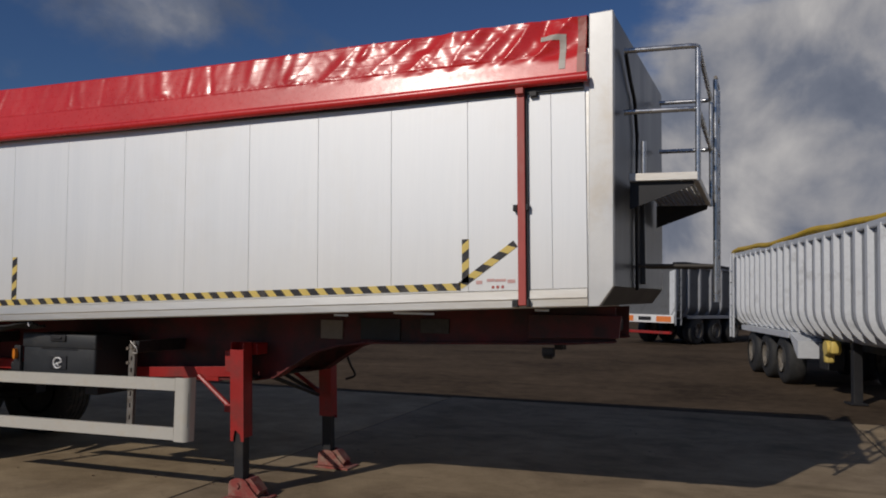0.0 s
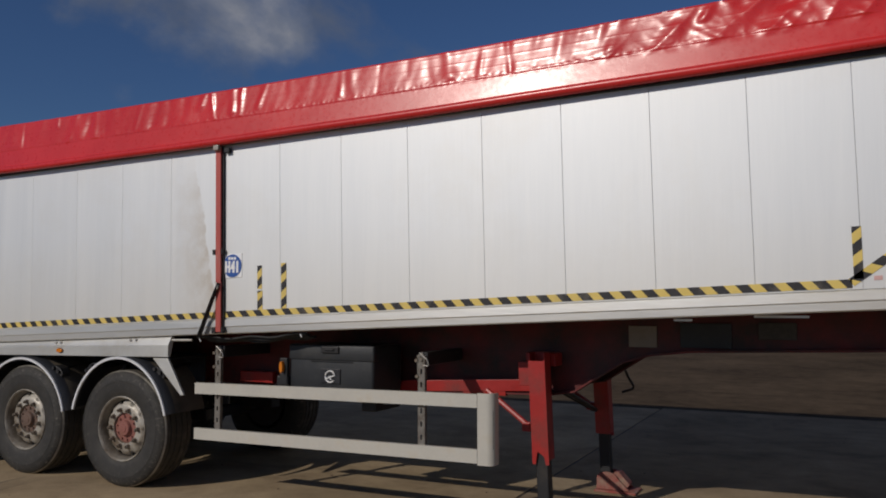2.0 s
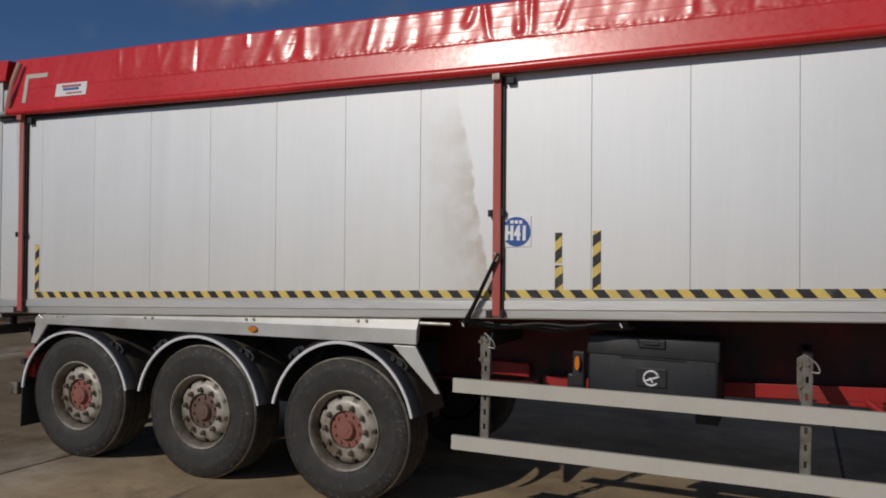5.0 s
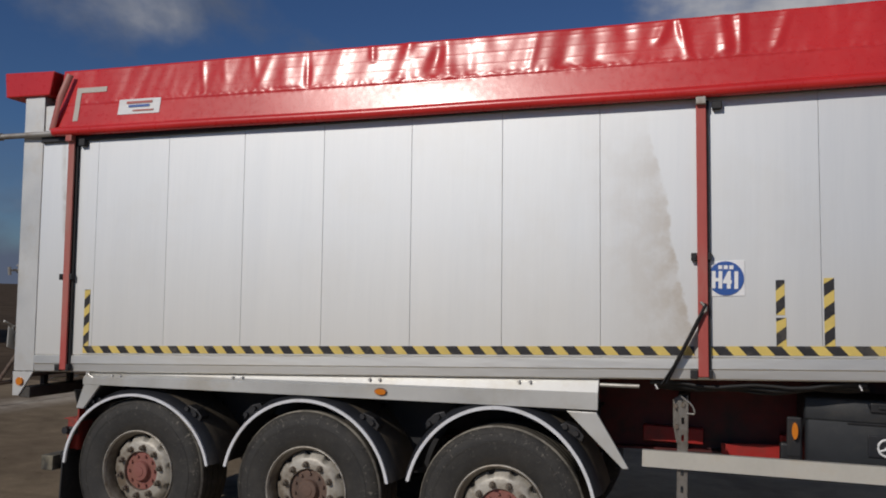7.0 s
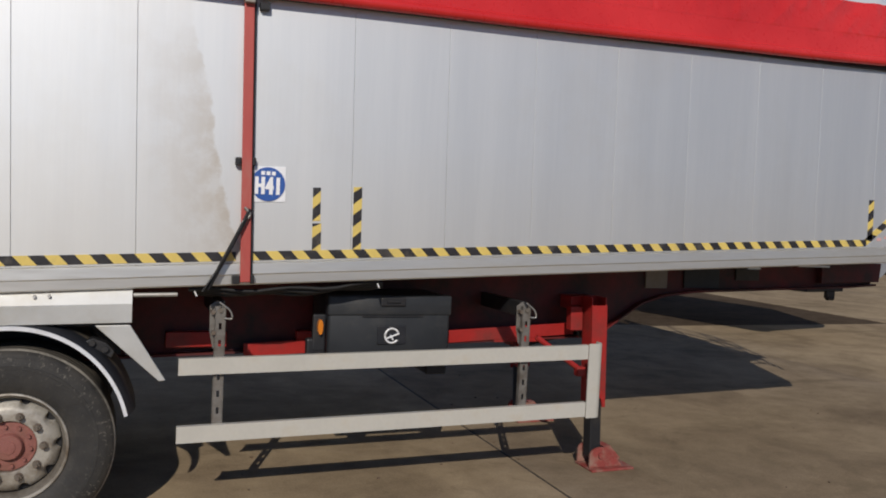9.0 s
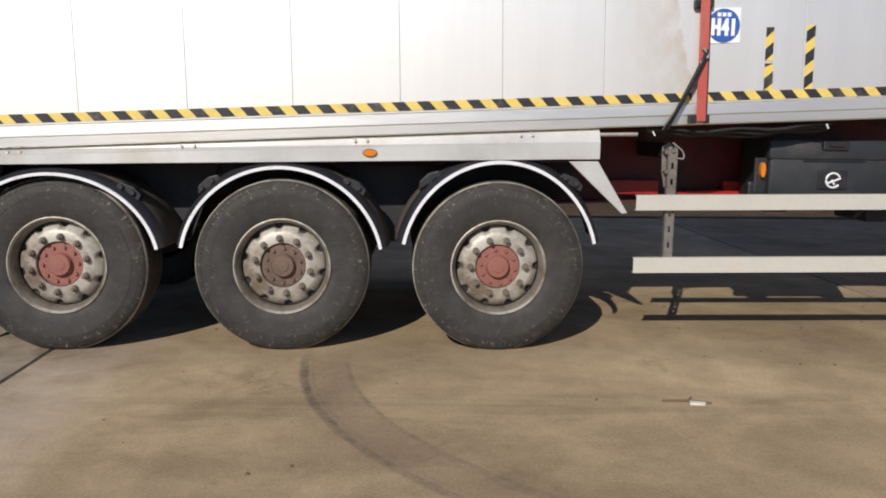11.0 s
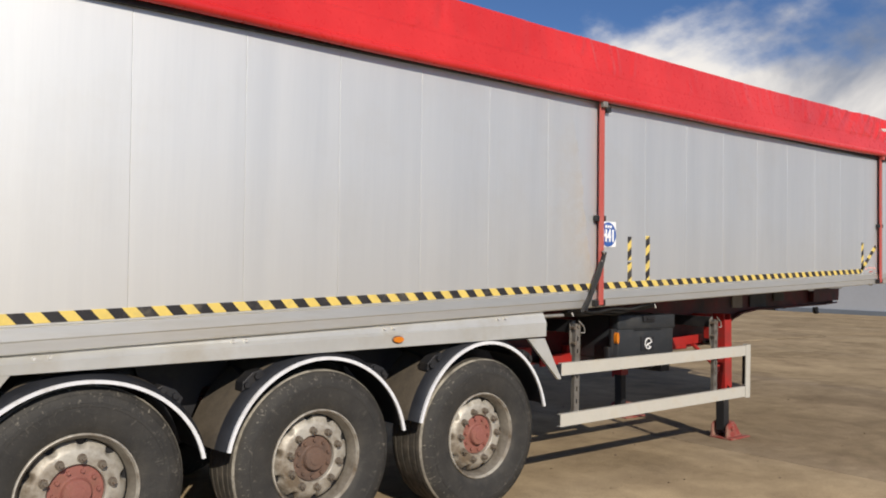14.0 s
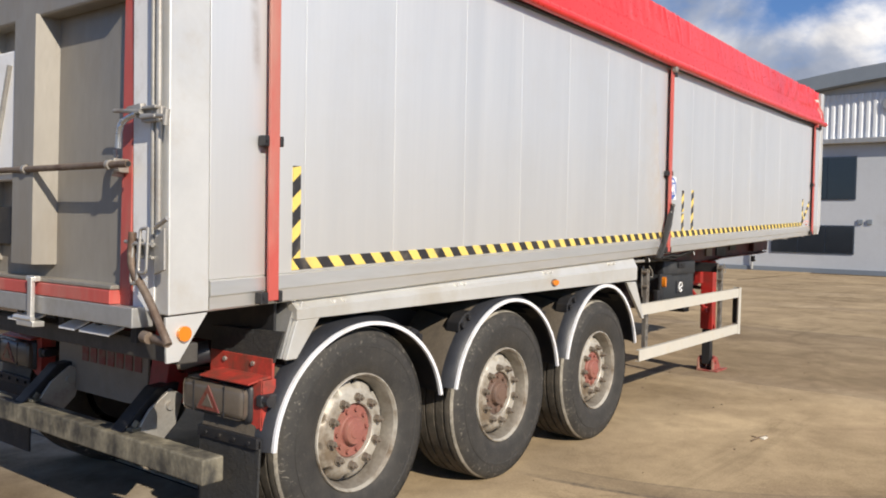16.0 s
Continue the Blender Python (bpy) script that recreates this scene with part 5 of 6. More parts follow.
box(bm, -5.775, -5.605, 5.385, 5.41, 1.262, 1.318, 0.008)
box(bm, -5.735, -5.645, 5.372, 5.39, 1.285, 1.300, 0.004)
part("latch", bm, BLACK, toolbox)
bm = fresh()
box(bm, -5.785, -5.595, 5.399, 5.412, 1.015, 1.135, 0.004)
badge = part("badge", bm, PLASTIC, toolbox, "dark plaque with a plain white ring mark")
bm = fresh()
ring_pts = [(-5.69 + 0.046 * math.cos(a), 5.396, 1.072 + 0.046 * math.sin(a)) for a in np.linspace(0.5, 5.6, 26)]
tube(bm, ring_pts, 0.0065, 6, 1.0)
rod(bm, (-5.735, 5.396, 1.05), (-5.64, 5.396, 1.085), 0.006, 6)
rod(bm, (-5.70, 5.396, 1.075), (-5.68, 5.396, 1.045), 0.006, 6)
part("ring_mark", bm, WHITE, badge)
bm = fresh()
box(bm, -5.42, -5.28, 5.45, 5.85, 0.80, 0.94, 0.01)
part("box_cradle", bm, BLACK, toolbox)
bm = fresh()
box(bm, -6.10, -5.95, 5.45, 5.85, 0.86, 0.94, 0.01)
part("box_cradle", bm, BLACK, toolbox)
bm = fresh()
rod(bm, (-6.165, 5.36, 1.135), (-6.165, 5.395, 1.135), 0.047, 20)
for v in bm.verts:
    v.co.x = -6.165 + (v.co.x + 6.165) * 0.34
marker = part("side_marker", bm, AMBER, trailer, "upright oval amber marker lamp", smooth=40)
bm = fresh()
box(bm, -6.205, -6.125, 5.396, 5.43, 0.98, 1.21, 0.01)
box(bm, -6.24, -6.12, 5.40, 5.46, 0.94, 1.06, 0.015)
part("marker_bracket", bm, BLACK, marker)

# hoses slung under the body
hoses = None
for k in range(4):
    y = 5.24 + 0.03 * k
    pts = []
    for i in range(13):
        x = -6.96 + i * 0.095 + 0.01 * k
        sag = 0.028 * math.sin(math.pi * i / 12) * (0.6 + 0.3 * (k % 3))
        pts.append((x, y, floor_z(x) - 0.026 - 0.009 * k - sag + 0.01 * math.sin(i * 1.3 + k)))
    bm = fresh()
    tube(bm, pts, 0.011 + 0.003 * (k % 2), 8)
    hoses = part("air_hose", bm, HOSE, trailer, "black air hose slung in a bundle", smooth=60)
for x, z in ((-6.93, 1.352), (-5.86, 1.41)):
    bm = fresh()
    rod(bm, (x, 5.215, z + 0.015), (x + 0.014, 5.215, z - 0.012), 0.005, 6)
    part("hose_clip", bm, WHITE, hoses)
bm = fresh()
rod(bm, (-7.25, 5.225, floor_z(-7.1) - 0.05), (-7.02, 5.225, floor_z(-7.1) - 0.045), 0.012, 8)
part("pipe_stub", bm, STEEL, trailer)

# ---- landing legs ----
def leg(y, outer, move):
    s = -1 if outer else 1
    bm = fresh()
    # outer channel with an arched lower end
    x0, x1 = -4.04, -3.91
    prism(bm, [(x0, 1.24), (x1, 1.24), (x1, 0.47), (x1 - 0.025, 0.47), (x1 - 0.035, 0.53), (x1 - 0.085, 0.565), (x0 + 0.035, 0.53), (x0 + 0.025, 0.47), (x0, 0.47)], y + s * 0.065 - 0.006, y + s * 0.065 + 0.006, "y")
    box(bm, x0, x0 + 0.012, y - 0.065, y + 0.065, 0.50, 1.30, 0.003)
    box(bm, x1 - 0.012, x1, y - 0.065, y + 0.065, 0.50, 1.30, 0.003)
    box(bm, x0, x1, y - s * 0.06 - 0.006, y - s * 0.06 + 0.006, 0.50, 1.30)
    root = part("landing_leg", bm, RED, trailer, "red landing leg with a black inner leg")
    bm = fresh()
    box(bm, x0 + 0.018, x1 - 0.018, y - 0.05, y + 0.05, 0.08, 1.0, 0.008)
    part("inner_leg", bm, BLACK, root)
    # foot: base plate and two cheeks with rounded tops
    bm = fresh()
    box(bm, -4.06, -3.69, y - 0.15, y + 0.10, 0.0, 0.018, 0.004)
    for yy in (y - 0.085, y + 0.085):
        arcp = [(-3.95 + 0.095 * math.cos(a), 0.11 + 0.06 * math.sin(a)) for a in np.linspace(0.1, math.pi - 0.1, 9)]
        prism(bm, [(-3.76, 0.02)] + arcp + [(-4.05, 0.02)], yy - 0.008, yy + 0.008, "y")
    rod(bm, (-3.955, y - 0.11, 0.11), (-3.955, y + 0.11, 0.11), 0.022, 12)
    prism(bm, [(-3.80, 0.02), (-3.76, 0.07), (-3.85, 0.17), (-3.90, 0.16)], y - 0.06, y + 0.06, "y")
    part("foot", bm, FOOT, root, "scuffed red foot plate")
    # brace back to the beam
    bm = fresh()
    rod(bm, (-4.44, y - s * 0.05, 0.99), (-4.09, y, 0.745), 0.022, 8)
    box(bm, -4.13, -4.06, y - 0.03, y + 0.03, 0.70, 0.77, 0.006)
    part("brace", bm, RED, root)
    bm = fresh()
    box(bm, -4.12, -3.88, 5.80 if outer else 6.85, 6.0 if outer else y + 0.02, 1.19, 1.29, 0.006)
    box(bm, -4.16, -4.06, y + 0.03, y + 0.10, 1.04, 1.22, 0.004)
    part("mounting_plate", bm, RED, root)
    for ob in [root] + list(root.children):
        for v in ob.data.vertices:
            v.co.x += move + 0.04 * (0.9 - v.co.z)
    return root


# strip in the undarkened red, marking where sun gets under the body
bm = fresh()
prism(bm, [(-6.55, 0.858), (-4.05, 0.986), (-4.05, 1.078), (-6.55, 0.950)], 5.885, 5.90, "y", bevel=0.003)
part("sole_flange", bm, RED, trailer, "chassis edge kept in the brighter, sunlit red")
leg(5.70, True, 0.0)
leg(7.10, False, 0.10)
bm = fresh()
rod(bm, (-3.98, 5.7, 0.98), (-3.98, 7.1, 0.98), 0.022, 10)
rod(bm, (-3.90, 5.99, 1.0), (-3.90, 6.95, 0.72), 0.02, 8)
rod(bm, (-4.45, 6.9, 1.0), (-3.96, 7.1, 0.70), 0.02, 8)
part("cross_shaft", bm, BLACK, trailer)
bm = fresh()
tube(bm, bend([(-3.72, 7.15, 1.18), (-3.66, 7.18, 1.0), (-3.60, 7.2, 0.90), (-3.72, 7.2, 0.86)], 0.05), 0.012, 8)
part("winding_handle", bm, BLACK, trailer, smooth=60)

# ---- tailgate ----
RX = -11.64
bm = fresh()
box(bm, RX + 0.03, RX + 0.06, 5.40, 7.47, 1.20, 3.0)
tailgate = part("tailgate", bm, TAILGATE, trailer, "grey ribbed tailgate with red edges, shut")


def gate_part(name, x0, x1, y0, y1, z0, z1, mat, bevel=0.004, label=""):
    b = fresh()
    box(b, x0, x1, y0, y1, z0, z1, bevel)
    return part(name, b, mat, tailgate, label)


gate_part("red_edge", RX - 0.004, RX + 0.03, 5.430, 5.505, 1.20, 2.98, STRAP, label="red painted edge strip")
gate_part("red_edge", RX - 0.004, RX + 0.03, 7.365, 7.44, 1.20, 2.98, STRAP)
gate_part("red_sill", RX - 0.05, RX + 0.03, 5.50, 7.37, 1.205, 1.262, STRAP, label="red painted sill strip")
gate_part("grey_sill", RX - 0.055, RX + 0.04, 5.33, 7.55, 1.125, 1.203, ALU_DULL)
gate_part("ledge", RX - 0.045, RX + 0.04, 5.50, 7.37, 1.264, 1.282, TAILGATE)
for y0, y1 in ((6.10, 6.29), (6.62, 6.80)):
    b = fresh()
    prism(b, [(y0 - 0.025, RX + 0.03), (y0, RX - 0.07), (y1, RX - 0.07), (y1 + 0.05, RX + 0.03)], 1.34, 2.45, "z")
    for v in b.verts:
        v.co.x, v.co.y = v.co.y, v.co.x
    part("rib", b, TAILGATE, tailgate)
gate_part("head_beam", RX - 0.055, RX + 0.03, 5.50, 7.37, 2.44, 2.66, TAILGATE, 0.01)
gate_part("upper_panel", RX - 0.02, RX + 0.03, 5.50, 7.37, 2.66, 2.98, TAILGATE)
# hatch in the middle with its pale frame
hatch = gate_part("hatch", RX - 0.05, RX + 0.02, 6.33, 6.58, 1.72, 2.32, WHITE, 0.01, "white grain hatch cover")
b = fresh()
rod(b, (RX - 0.06, 6.36, 2.25), (RX - 0.06, 6.50, 1.8), 0.012, 8)
part("hatch_slide", b, STEEL, hatch)
gate_part("hatch_opening", RX - 0.012, RX + 0.028, 6.30, 6.60, 1.42, 1.60, BLACK)
# locking bar across, with brackets
b = fresh()
rod(b, (RX - 0.075, 5.345, 1.763), (RX - 0.075, 7.45, 1.763), 0.014, 14)
bar = part("locking_bar", b, RUSTY_BAR, tailgate, "worn steel locking bar", smooth=40)
b = fresh()
rod(b, (RX - 0.075, 5.342, 1.763), (RX - 0.075, 5.348, 1.763), 0.0095, 12)
part("bar_mouth", b, BLACK, bar)
for y in (5.475, 6.16, 6.9):
    b = fresh()
    rod(b, (RX - 0.075, y - 0.010, 1.763), (RX - 0.075, y + 0.010, 1.763), 0.0205, 14)
    box(b, RX - 0.070, RX + 0.0, y - 0.022, y - 0.012, 1.735, 1.79, 0.003)
    box(b, RX - 0.055, RX + 0.0, y + 0.012, y + 0.020, 1.72, 1.775, 0.003)
    rod(b, (RX - 0.06, y - 0.016, 1.79), (RX - 0.06, y - 0.010, 1.825), 0.007, 8)
    part("bar_bracket", b, STEEL, bar, "worn steel saddle bracket")
# corner latches on the post
def latch_base(z):
    b = fresh()
    box(b, RX - 0.030, RX - 0.006, 5.205, 5.335, z - 0.028, z + 0.030, 0.006)
    box(b, RX - 0.052, RX - 0.028, 5.212, 5.300, z - 0.032, z - 0.020, 0.003)
    box(b, RX - 0.052, RX - 0.028, 5.212, 5.300, z + 0.018, z + 0.030, 0.003)
    box(b, RX - 0.046, RX - 0.026, 5.305, 5.345, z - 0.012, z + 0.045, 0.005)
    return part("corner_latch", b, STEEL, tailgate, "galvanised over-centre latch")


upper = latch_base(1.955)
b = fresh()
rod(b, (RX - 0.05, 5.145, 1.938), (RX - 0.05, 5.30, 1.950), 0.009, 10)
rod(b, (RX - 0.045, 5.150, 1.905), (RX - 0.045, 5.142, 1.965), 0.012, 10)
box(b, RX - 0.062, RX - 0.040, 5.20, 5.30, 1.934, 1.948, 0.004)
part("latch_link", b, STEEL, upper, "bright worn link")
b = fresh()
rod(b, (RX - 0.055, 5.30, 1.965), (RX - 0.060, 5.475, 1.978), 0.0085, 10)
prism(b, [(5.30, 1.955), (5.43, 1.968), (5.40, 1.992), (5.31, 1.998)], RX - 0.050, RX - 0.040, "x", bevel=0.002)
part("latch_tongue", b, STEEL, upper)
b = fresh()
tube(b, bend([(RX - 0.058, 5.325, 1.955), (RX - 0.075, 5.385, 1.935), (RX - 0.078, 5.405, 1.905), (RX - 0.078, 5.412, 1.825)], 0.035), 0.012, 10)
part("latch_arm", b, TUBE, upper, "bright worn cranked handle", smooth=60)
lower_latch = latch_base(1.43)
b = fresh()
prism(b, [(5.150, 1.36), (5.215, 1.34), (5.225, 1.47), (5.155, 1.52)], RX - 0.038, RX - 0.026, "x", bevel=0.003)
rod(b, (RX - 0.045, 5.20, 1.52), (RX - 0.045, 5.125, 1.555), 0.009, 8)
part("keeper", b, STEEL, lower_latch)
for y0, y1, z0, z1 in ((5.225, 5.275, 1.345, 1.515), (5.285, 5.325, 1.30, 1.455)):
    b = fresh()
    tube(b, bend([(RX - 0.06, y0, z1), (RX - 0.066, y0, z0), (RX - 0.066, y1, z0), (RX - 0.06, y1, z1), (RX - 0.06, y0, z1)], 0.018), 0.0065, 8)
    part("wire_loop", b, STEEL, lower_latch, smooth=60)
b = fresh()
rod(b, (RX - 0.055, 5.20, 1.452), (RX - 0.055, 5.385, 1.462), 0.0075, 8)
part("latch_pin", b, STEEL, lower_latch)
b = fresh()
tube(b, bend([(RX - 0.055, 5.335, 1.50), (RX - 0.062, 5.335, 1.36), (RX - 0.05, 5.245, 1.27), (RX - 0.05, 5.095, 1.085)], 0.06), 0.016, 12)
rod(b, (RX - 0.05, 5.10, 1.09), (RX - 0.03, 5.255, 1.098), 0.017, 12)
rod(b, (RX - 0.05, 5.215, 1.098), (RX - 0.045, 5.262, 1.10), 0.023, 12)
part("release_lever", b, RUSTY_BAR, tailgate, "worn steel release lever", smooth=40)
b = fresh()
box(b, RX - 0.085, RX - 0.065, 6.07, 6.105, 1.09, 1.285, 0.004)
box(b, RX - 0.075, RX - 0.045, 6.06, 6.14, 1.265, 1.29, 0.004)
box(b, RX - 0.085, RX - 0.03, 6.05, 6.20, 1.065, 1.09, 0.004)
rod(b, (RX - 0.08, 6.06, 1.10), (RX - 0.08, 6.22, 1.10), 0.012, 10)
part("gate_catch", b, ALU, tailgate, "pale steel gate catch")
# drip rails up the post
for y, r in ((5.225, 0.012), (5.262, 0.009)):
    b = fresh()
    rod(b, (RX - 0.014, y, 1.42), (RX - 0.045, y, 3.0), r, 10)
    part("post_rail", b, STEEL, tailgate)

# ---- rear underside: cross beam, plates, lamps, flaps, bumper ----
# steel darker than its grime alone, with the sill's shadow in the colour
bm = fresh()
box(bm, RX + 0.06, RX + 0.16, 5.20, 7.66, 0.985, 1.065, 0.006)
cross = part("rear_beam", bm, GRIMY, trailer, "grimy rear cross beam, darkened for the sill's shade")
for y0, y1 in ((5.55, 5.78), (5.82, 5.95), (6.20, 6.42)):
    bm = fresh()
    prism(bm, [(RX - 0.02, 1.068), (RX + 0.05, 1.096), (RX + 0.05, 1.104), (RX - 0.02, 1.078)], y0, y1, "y")
    part("rubbing_pad", bm, WHITE, cross)
for y in (5.45, 5.72, 6.02, 6.4, 6.8):
    bm = fresh()
    box(bm, RX + 0.03, RX + 0.07, y - 0.02, y + 0.02, 1.05, 1.13)
    part("hinge_lug", bm, BLACK, cross)
# plate white and letter red are dimmed for the shade below the beam
bm = fresh()
box(bm, -11.105, -11.090, 6.12, 7.0, 0.60, 0.87, 0.003)
plate = part("rear_plate", bm, GRIMY_DIM_WHITE, trailer, "pale rear plate with red letter bars")
for i in range(7):
    bm = fresh()
    y = 6.17 + i * 0.085
    box(bm, -11.111, -11.106, y, y + 0.06, 0.775, 0.86)
    part("print_bar", bm, PRINT_RED, plate)
bm = fresh()
prism(bm, [(-11.075, 1.02), (-10.985, 1.02), (-10.985, 0.64), (-11.085, 0.64), (-11.115, 0.70)], 5.955, 6.10, "y", bevel=0.004)
part("beam_end", bm, RED, trailer)
# red lamp bracket with its ledge over the lamp
for y0, y1 in ((5.255, 5.68), (7.18, 7.61)):
    bm = fresh()
    prism(bm, [(-11.045, 0.872), (-11.105, 0.868), (-11.185, 0.852), (-11.185, 0.844), (-11.105, 0.858), (-11.045, 0.860)], y0 - 0.01, y1 - 0.09, "y", bevel=0.002)
    box(bm, -11.060, -11.045, y0 - 0.02, y1, 0.63, 0.950, 0.006)
    bracket = part("lamp_bracket", bm, LAMP_RED, trailer, "red painted lamp bracket")
    bm = fresh()
    prism(bm, [(y0 - 0.03, 0.86), (y0 + 0.03, 0.86), (y0 + 0.06, 0.655), (y0 + 0.02, 0.635), (y0 - 0.03, 0.655)], -11.130, -11.122, "x")
    box(bm, -11.128, -11.046, y0 - 0.03, y0 - 0.022, 0.64, 0.86, 0.003)
    part("lower_lip", bm, LAMP_RED, bracket)
    bm = fresh()
    box(bm, -11.150, -11.063, y0 + 0.02, y0 + 0.485, 0.662, 0.835, 0.02)
    lamp = part("tail_lamp", bm, PLASTIC, bracket, "dusty tail lamp cluster", smooth=50)
    # one rounded dusty cover, a red reflector and a deep frame round it
    bm = fresh()
    box(bm, -11.178, -11.140, y0 + 0.035, y0 + 0.475, 0.676, 0.824, 0.03)
    part("lens", bm, LENS_CLEAR, lamp, "dusty smoke-grey lens", smooth=50)
    bm = fresh()
    prism(bm, [(y0 + 0.19, 0.692), (y0 + 0.36, 0.692), (y0 + 0.275, 0.812)], -11.183, -11.176, "x", bevel=0.003)
    reflector = part("reflector", bm, LENS_RED, lamp, "dull red triangle reflector")
    bm = fresh()
    prism(bm, [(y0 + 0.235, 0.712), (y0 + 0.315, 0.712), (y0 + 0.275, 0.770)], -11.186, -11.181, "x", bevel=0.002)
    part("centre", bm, LENS_CLEAR, reflector)
    for ya in (y0 + 0.165, y0 + 0.385):
        bm = fresh()
        box(bm, -11.1805, -11.174, ya - 0.004, ya + 0.004, 0.682, 0.818, 0.002)
        part("lens_joint", bm, PLASTIC, lamp)
    for y in (y0 + 0.11, y0 + 0.31):
        bm = fresh()
        rod(bm, (-11.069, y, 0.915), (-11.058, y, 0.915), 0.011, 8)
        part("bolt", bm, STEEL, bracket)
    bm = fresh()
    box(bm, -11.145, -11.045, y0 - 0.05, y0 - 0.01, 0.745, 0.80, 0.01)
    rod(bm, (-11.115, y0 - 0.08, 0.775), (-11.115, y0 - 0.04, 0.775), 0.026, 12)
    part("outline_lamp", bm, PLASTIC, bracket)
    bm = fresh()
    prism(bm, [(y0 - 0.075, 1.075), (y0 + 0.20, 1.065), (y1, 1.06), (y1, 0.94), (y0 - 0.02, 0.93)], -11.053, -11.041, "x")
    for v in bm.verts:
        v.co.x -= 0.03 * (1.075 - v.co.z)
    part("rubber_skirt", bm, RUBBER, bracket)
bm = fresh()
rod(bm, (-11.235, 5.675, 0.925), (-11.125, 5.60, 0.950), 0.062, 20, r1=0.052)
work = part("work_lamp", bm, PLASTIC, trailer, "small black work lamp", smooth=40)
bm = fresh()
rod(bm, (-11.247, 5.683, 0.923), (-11.233, 5.673, 0.926), 0.054, 20, r1=0.058)
part("lens", bm, GRIMY_DIM_WHITE, work, "dusty glass")
for y0, y1 in ((5.205, 5.62), (7.21, 7.60)):
    bm = fresh()
    prism(bm, [(-11.157, 0.60), (-11.145, 0.60), (-11.150, 0.19), (-11.162, 0.19)], y0, y1, "y")
    for v in bm.verts:
        v.co.x += 0.012 * noise.noise(Vector((v.co.y * 4, v.co.z * 4, 1)))
    flap = part("mud_flap", bm, RUBBER, trailer, "dusty black rubber mud flap")
    bm = fresh()
    box(bm, -11.167, -11.140, y0, y1, 0.565, 0.615, 0.004)
    for i in range(4):
        rod(bm, (-11.177, y0 + 0.05 + i * 0.1, 0.59), (-11.165, y0 + 0.05 + i * 0.1, 0.59), 0.01, 8)
    part("flap_bar", bm, BLACK, flap)
bm = fresh()
box(bm, -11.400, -11.290, 5.265, 7.60, 0.45, 0.56, 0.008)
bumper = part("bumper", bm, BUMPER, trailer, "weathered grey box-section rear bumper")
# added black sheet in place of the shadow over the rear chassis
bm = fresh()
box(bm, -11.020, -11.005, 5.28, 7.58, 0.98, 1.22)
part("rear_screen", bm, BLACK, trailer, "added black plate standing in for shade behind the lamps")
for y in (5.96, 6.90):
    bm = fresh()
    prism(bm, [(-11.375, 0.56), (-11.265, 0.56), (-11.17, 0.655), (-11.08, 0.66), (-11.06, 0.755), (-11.19, 0.745)], y - 0.045, y + 0.05, "y", bevel=0.006)
    arm = part("bumper_arm", bm, BLACK, bumper, "black bumper arm")
    bm = fresh()
    prism(bm, [(-11.315, 0.565), (-11.245, 0.66), (-11.135, 0.74), (-11.065, 0.70), (-11.105, 0.56), (-11.205, 0.47)], y - 0.085, y - 0.068, "y", bevel=0.004)
    rod(bm, (-11.145, y - 0.10, 0.66), (-11.145, y - 0.07, 0.66), 0.022, 10)
    part("pivot_plate", bm, STEEL, arm)
    bm = fresh()
    box(bm, -11.345, -11.295, y - 0.09, y + 0.07, 0.562, 0.58, 0.004)
    for i in range(3):
        rod(bm, (-11.325, y - 0.07 + 0.05 * i, 0.58), (-11.305, y - 0.07 + 0.05 * i, 0.605), 0.014, 8)
    part("weld_lug", bm, BUMPER, arm)

# ---- access platform on the nose, square to the skewed bulkhead ----
NX, PY0, PY1 = -0.70, 5.50, 7.17


def skew(bm):
    for v in bm.verts:
        v.co.x += 0.036 * (v.co.y - PY0)
    return bm


bm = fresh()
for y in (PY0, PY1):
    box(bm, NX, -0.235, y - 0.02, y + 0.02, 2.565, 2.62, 0.004)
box(bm, -0.275, -0.235, PY0, PY1, 2.565, 2.62, 0.004)
platform = part("access_platform", skew(bm), ALU, trailer, "aluminium access platform with tube rails")
for i in range(10):
    bm = fresh()
    x = NX + 0.03 + i * 0.040
    box(bm, x, x + 0.010, PY0 + 0.02, PY1 - 0.02, 2.572, 2.612)
    part("tread_bar", skew(bm), ALU_DULL, platform)
for i in range(16):
    bm = fresh()
    y = PY0 + 0.08 + i * 0.10
    box(bm, NX + 0.02, -0.275, y, y + 0.012, 2.578, 2.600)
    part("cross_bar", skew(bm), ALU_DULL, platform)
for y in (PY0 + 0.03, PY1 - 0.03):
    bm = fresh()
    prism(bm, [(NX, 2.565), (-0.26, 2.565), (-0.27, 2.53), (NX, 2.37)], y - 0.006, y + 0.006, "y")
    part("gusset", skew(bm), BLACK, platform)
for z in (3.51, 3.065):
    bm = fresh()
    tube(bm, bend([(NX - 0.04, PY0, z), (-0.235, PY0, z), (-0.235, PY1, z), (NX + 0.02, PY1, z)], 0.07), 0.019, 12)
    part("hand_rail", skew(bm), TUBE, platform, "bright tube hand rail", smooth=60)
for x, y, z0, z1 in ((-0.235, PY0, 2.56, 3.49), (-0.235, PY1, 2.56, 3.49), (-0.61, PY0 + 0.06, 2.56, 2.86)):
    bm = fresh()
    rod(bm, (x, y, z0), (x, y, z1), 0.019, 12)
    part("rail_post", skew(bm), TUBE, platform, smooth=60)
ladder_bm = fresh()
for y in (6.05, 6.42):
    rod(ladder_bm, (-0.145, y, 1.72), (-0.145, y, 3.40), 0.019, 12)
